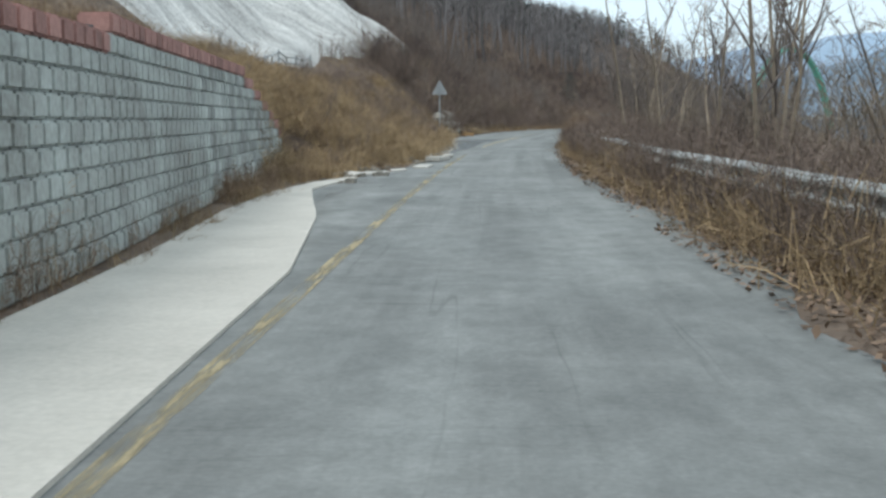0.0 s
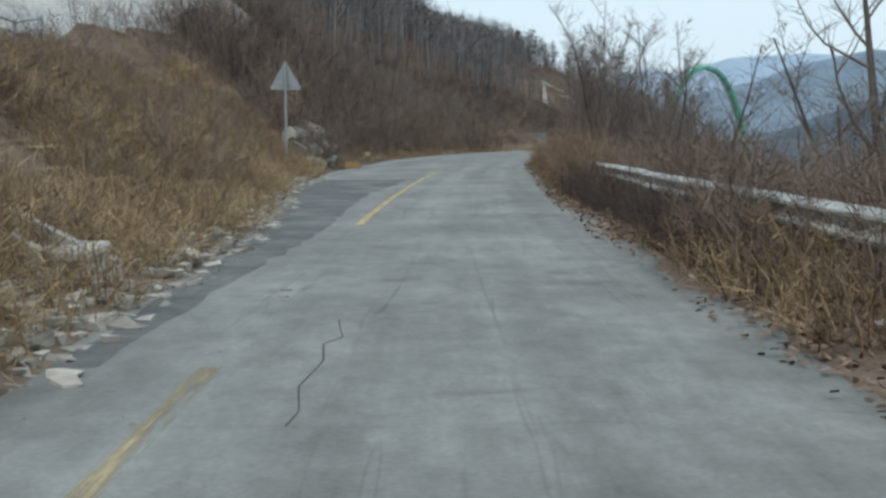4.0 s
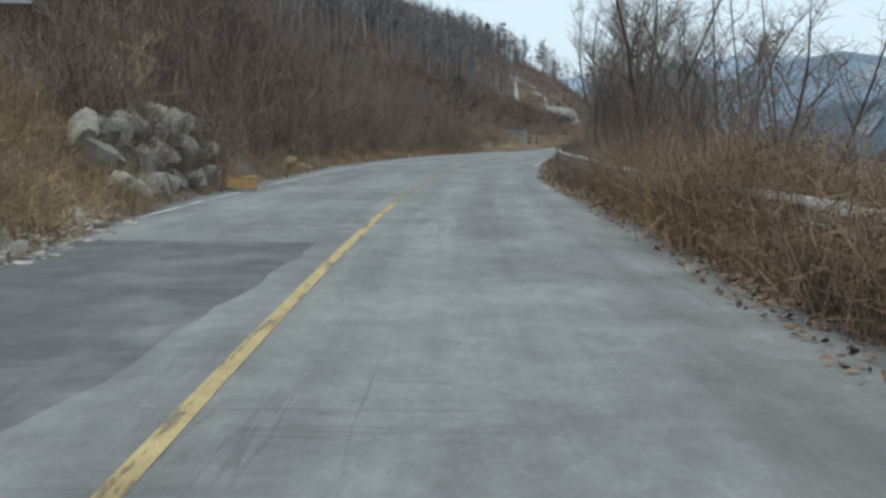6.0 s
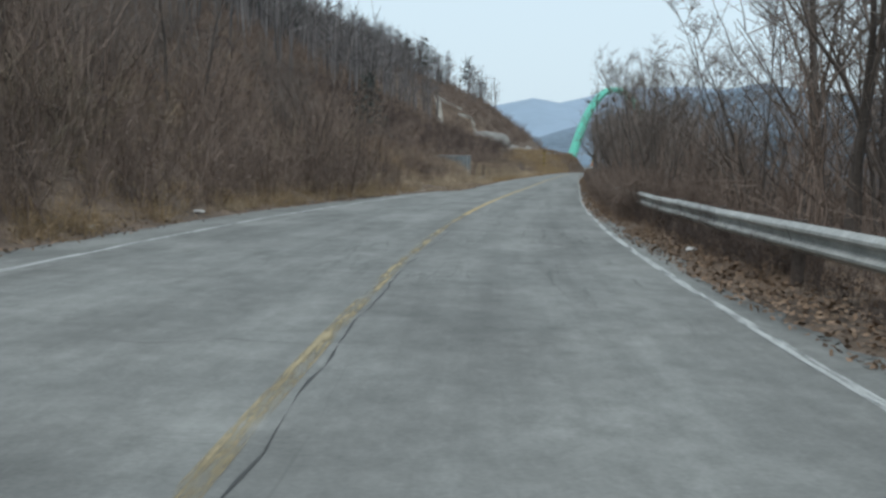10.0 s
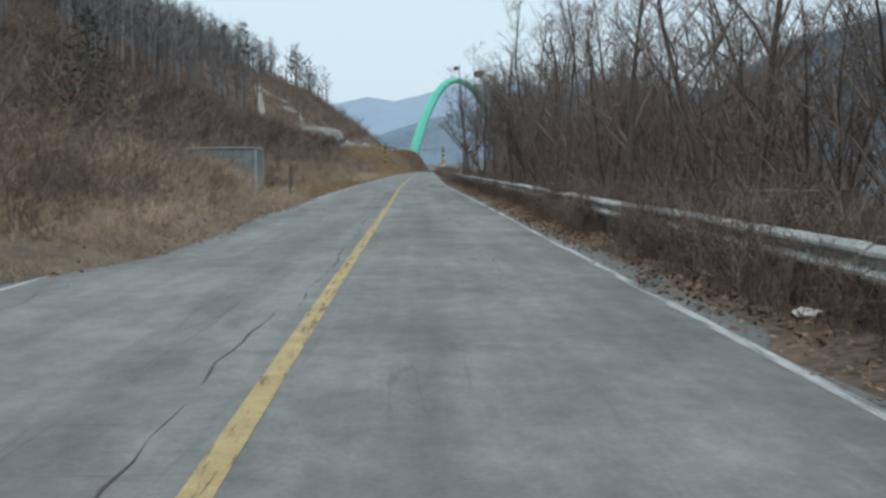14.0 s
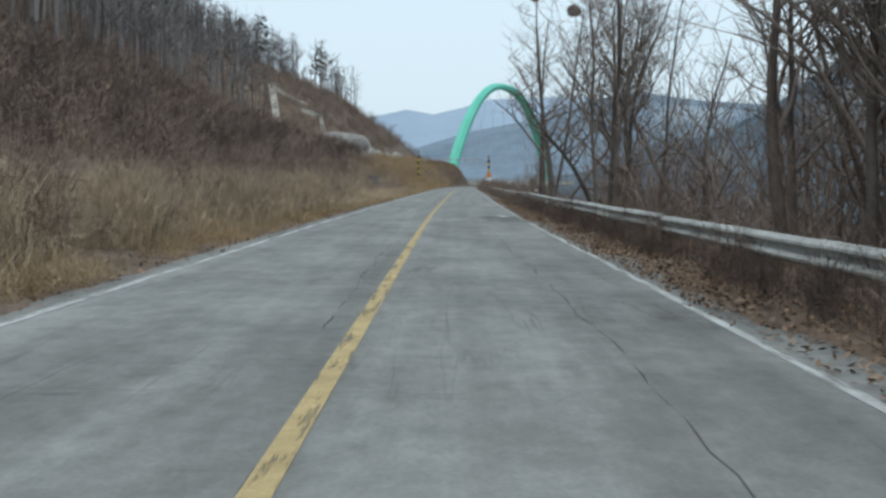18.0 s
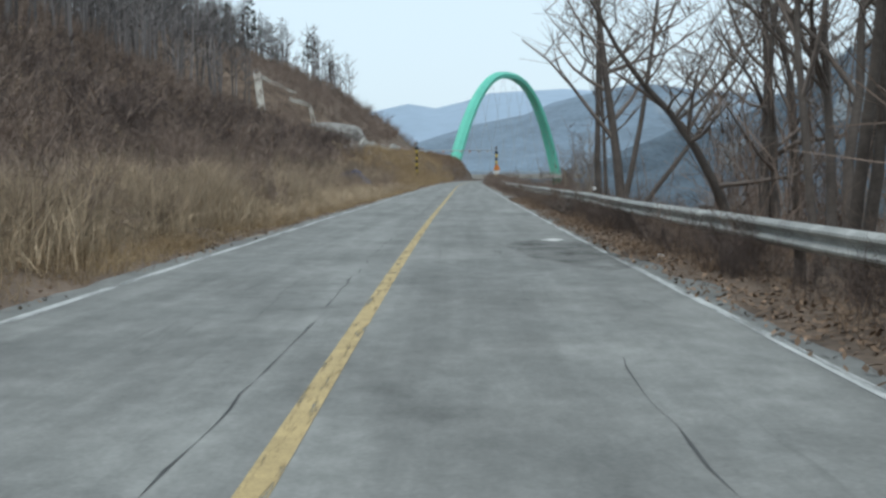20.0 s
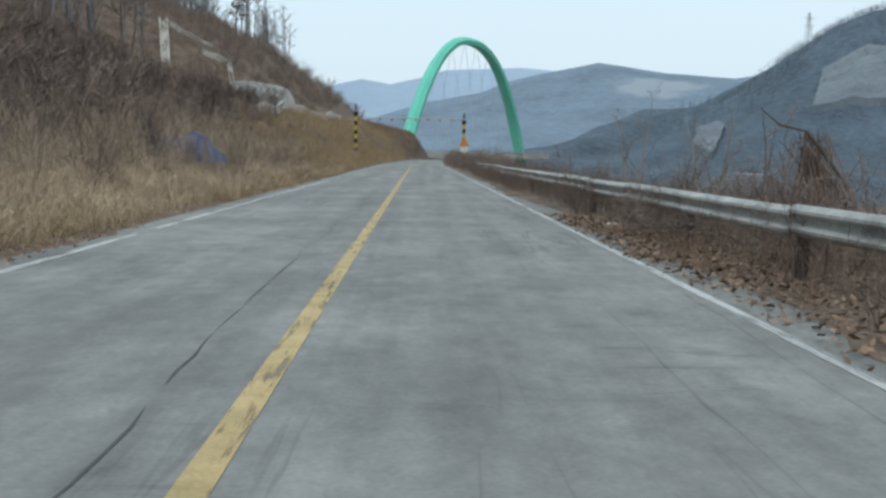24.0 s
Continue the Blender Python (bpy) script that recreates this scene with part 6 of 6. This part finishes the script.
# upper road on the embankment: parapet, and concrete facing on the spur
parapet = tagged(new("parapet"), "pale concrete parapet of the upper road on the embankment", "parapet")
for k, y in enumerate(np.arange(322, 402, 4.0)):
    p = spot(float(y), -9.2 - 3.4)
    q = spot(float(y) + 4, -9.2 - 3.4)
    a = math.degrees(math.atan2(q.y - p.y, q.x - p.x))
    part("parapet_block", box_bm(3.96, 0.3, 0.8, (2, 0, 0.5), 0.03), M_CONCRETE, parapet, at=Matrix.Translation(p) @ pose(0, 0, 0, 0, -math.degrees(math.atan2(q.z - p.z, (q - p).xy.length)), a))


def on_hill(name, pts, width, mat, label, lift=0.25, kind="structure", cat="drain"):
    """A concrete strip laid down the hillside, with raised sides."""
    dense = []
    for (y0, d0), (y1, d1) in zip(pts[:-1], pts[1:]):
        for t in np.linspace(0, 1, 9)[:-1]:
            dense.append((y0 + (y1 - y0) * t, d0 + (d1 - d0) * t))
    dense.append(pts[-1])
    c = np.array([np.array(spot(y, d)) for y, d in dense])
    g = np.gradient(c, axis=0)
    sd = np.stack([-g[:, 1], g[:, 0], np.zeros(len(g))], 1)
    sd /= np.linalg.norm(sd, axis=1)[:, None] + 1e-9
    up = np.array([0, 0, 1])
    prof = [(-1.0, -0.6), (-1.0, 1.0), (-0.7, 1.0), (-0.7, 0.3), (0.7, 0.3), (0.7, 1.0), (1.0, 1.0), (1.0, -0.6)]
    b = Buf()
    b.add(np.stack([c + sd * a * width / 2 + up * h * lift for a, h in prof], 1), grid_quads(len(c), len(prof)))
    return put(name, b.mesh(name, mat), label=label, category=cat, kind=kind)


on_hill("drain_chute", [(42.6, -1.6), (43.0, -9.0)], 0.8, M_CONCRETE, "concrete drain chute running down the grassy bank", 0.2)
on_hill("drain_channel", [(397.5, -38), (384, -34.2)], 1.2, M_CONCRETE, "pale concrete drain channel down the spur", 0.9)
on_hill("drain_channel", [(397.5, -38), (398.5, -31)], 0.45, M_CONCRETE, "narrow concrete drain along the slope", 0.5)
on_hill("drain_channel", [(394, -31.5), (395, -28), (389, -26.2)], 0.6, M_CONCRETE, "short concrete drain on the spur", 0.7)
b = Buf()
out = []
for t in np.linspace(0, 1, 15):
    x, y = 70.2 + 8.6 * t, 383.6 - 1.6 * t - 0.8 * math.sin(t * math.pi)
    top = 9.2 + 1.1 * math.sin(min(t * 1.6 + 0.2, 1) * math.pi * 0.5) - 1.2 * t - (1.6 * ((t - 0.85) / 0.15) ** 2 if t > 0.85 else 0)
    lean = rng.normal(0, 0.06, 5)
    out.append([(x + 0.1, y - 0.2 + lean[0], 3.6), (x, y + lean[1], 6.0), (x - 0.1, y + 0.35 + lean[2], 0.45 * top + 3.6), (x - 0.1, y + 0.7 + lean[3], top), (x - 0.2, y + 3.2, top + 0.3), (x - 0.2, y + 9.0, top - 0.6)])
b.add(np.array(out), grid_quads(15, 6)[:, ::-1])
put("concrete_facing", b.mesh("concrete_facing", M_FACING, True), label="rounded grey concrete facing at the foot of the spur", category="slope", kind="structure")

# farm buildings down in the valley


def farm_shed(x, y, w, l, h, turn, roof, label):
    t = tagged(new("farm_shed"), label, "building", "valley buildings")
    t.matrix_basis = pose(x, y, -12.4, 0, 0, turn)
    part("wall", box_bm(w, l, h, (0, 0, h / 2), 0.05), M_PLASTER, t)
    bm = bmesh.new()
    rw, rl, rh = w / 2 + 0.5, l / 2 + 0.5, w * 0.22
    v = [bm.verts.new(c) for c in ((-rw, -rl, h), (rw, -rl, h), (rw, rl, h), (-rw, rl, h), (0, -rl, h + rh), (0, rl, h + rh))]
    for f in ((0, 1, 4), (2, 3, 5), (1, 2, 5, 4), (3, 0, 4, 5), (3, 2, 1, 0)):
        bm.faces.new([v[i] for i in f])
    part("roof", bm, roof, t, "pitched sheet roof")
    for k in range(4):
        part("window", box_bm(1.2, 0.08, 1.1, (-w / 2 + (k + 0.5) * w / 4, -l / 2 - 0.03, h * 0.55)), M_BLACK, t, "dark window")


farm_shed(137, 328, 18, 12, 8.2, 35, M_ROOF, "tall valley building with a dull blue sheet roof")
farm_shed(150, 345, 12, 9, 6.5, 20, M_BLACKROOF, "pale farm building with a dark roof")
farm_shed(170, 420, 18, 10, 7.0, 30, M_BLACKROOF, "long valley building with a grey sheet roof")
farm_shed(110, 255, 12, 8, 6.0, 40, M_ROOF, "farm shed with a faded blue roof among trees")
farm_shed(205, 470, 16, 10, 7.0, 10, M_PLASTER, "pale low building far down the valley")


# ---------------------------------------------------------------- the green arch bridge
A, B2, TOPZ = np.array([129.9, 508.3, -4.0]), np.array([189.6, 572.8, -4.0]), 32.2
bridge = tagged(new("arch_bridge"), "bright green steel arch bridge with a box-shaped rib and thin hangers", "bridge")
bridge.matrix_basis = pose(*A)
ax_ = (B2 - A) / np.linalg.norm(B2 - A)
nrm = np.array([-ax_[1], ax_[0], 0])
SPAN = np.linalg.norm(B2 - A)


def arch_point(t):
    u = 2 * t - 1
    return ax_ * SPAN * t + np.array([0, 0, (TOPZ + 4) * (1 - abs(u) ** 2.4)])


b = Buf()
ring = []
for t in np.linspace(0, 1, 61):
    c = arch_point(t)
    tg = arch_point(min(t + 0.01, 1)) - arch_point(max(t - 0.01, 0))
    tg /= np.linalg.norm(tg)
    up = np.cross(tg, nrm)
    up /= np.linalg.norm(up)
    if up[2] < 0:
        up = -up
    w, h = 1.12 + 0.35 * abs(2 * t - 1), 1.1 + 0.4 * abs(2 * t - 1)
    ring.append([c + nrm * a * w + up * q * h for a, q in ((-1, -0.7), (-1.15, 0.3), (-0.4, 1), (0.4, 1), (1.15, 0.3), (1, -0.7), (-1, -0.7))])
b.add(np.array(ring), grid_quads(61, 7))
put("arch_rib", b.mesh("arch_rib", M_GREEN), bridge)
bm = bmesh.new()
deck_m = Matrix.LocRotScale(Vector(ax_ * SPAN / 2 + np.array([0, 0, 5.0])), Euler((0, 0, math.atan2(ax_[1], ax_[0]))), (SPAN * 1.25, 10, 1.4))
bmesh.ops.create_cube(bm, size=1, matrix=deck_m)
deck = part("deck", bm, M_CONCRETE, bridge, "pale concrete bridge deck")
for sgn in (-1, 1):
    for hh in (1.0, 1.5):
        bb = Buf()
        q0 = nrm * sgn * 4.8 + np.array([0, 0, 5.0 + hh])
        tube(bb, np.array([q0 - ax_ * SPAN * 0.12, q0 + ax_ * SPAN * 0.5, q0 + ax_ * SPAN * 1.12]), [0.07] * 3, 5)
        put("deck_rail", bb.mesh("deck_rail", M_SIGNBACK), deck)
for t in np.linspace(0.16, 0.84, 8):
    for sgn in (-1, 1):
        bb = Buf()
        foot = ax_ * SPAN * t + nrm * sgn * 5.2 + np.array([0, 0, 5.5])
        tube(bb, np.array([arch_point(t), foot]), [0.04, 0.04], 4)
        put("hanger", bb.mesh("hanger", M_SIGNBACK), bridge)

# pylon on the mountain
pylon = tagged(new("pylon"), "thin grey lattice pylon on the mountain crest", "pylon")
pylon.matrix_basis = pose(428.0, 760.0, 52.0)
for sx in (-1, 1):
    for sy in (-1, 1):
        b = Buf()
        tube(b, np.array([(sx * 2.2, sy * 2.2, 0), (sx * 0.3, sy * 0.3, 27)]), [0.22, 0.16], 4)
        put("leg", b.mesh("leg", M_SIGNBACK), pylon)
for k, z in enumerate((4, 9, 14, 18.5, 22.5)):
    w = 2.2 - 1.9 * z / 27
    b = Buf()
    tube(b, np.array([(-w, -w, z), (w, w, z + 2.5)]), [0.12, 0.12], 4)
    tube(b, np.array([(w, -w, z), (-w, w, z + 2.5)]), [0.12, 0.12], 4)
    put("brace", b.mesh("brace", M_SIGNBACK), pylon)
for z in (20, 24):
    part("crossarm", box_bm(7.0, 0.25, 0.25, (0, 0, z)), M_SIGNBACK, pylon)
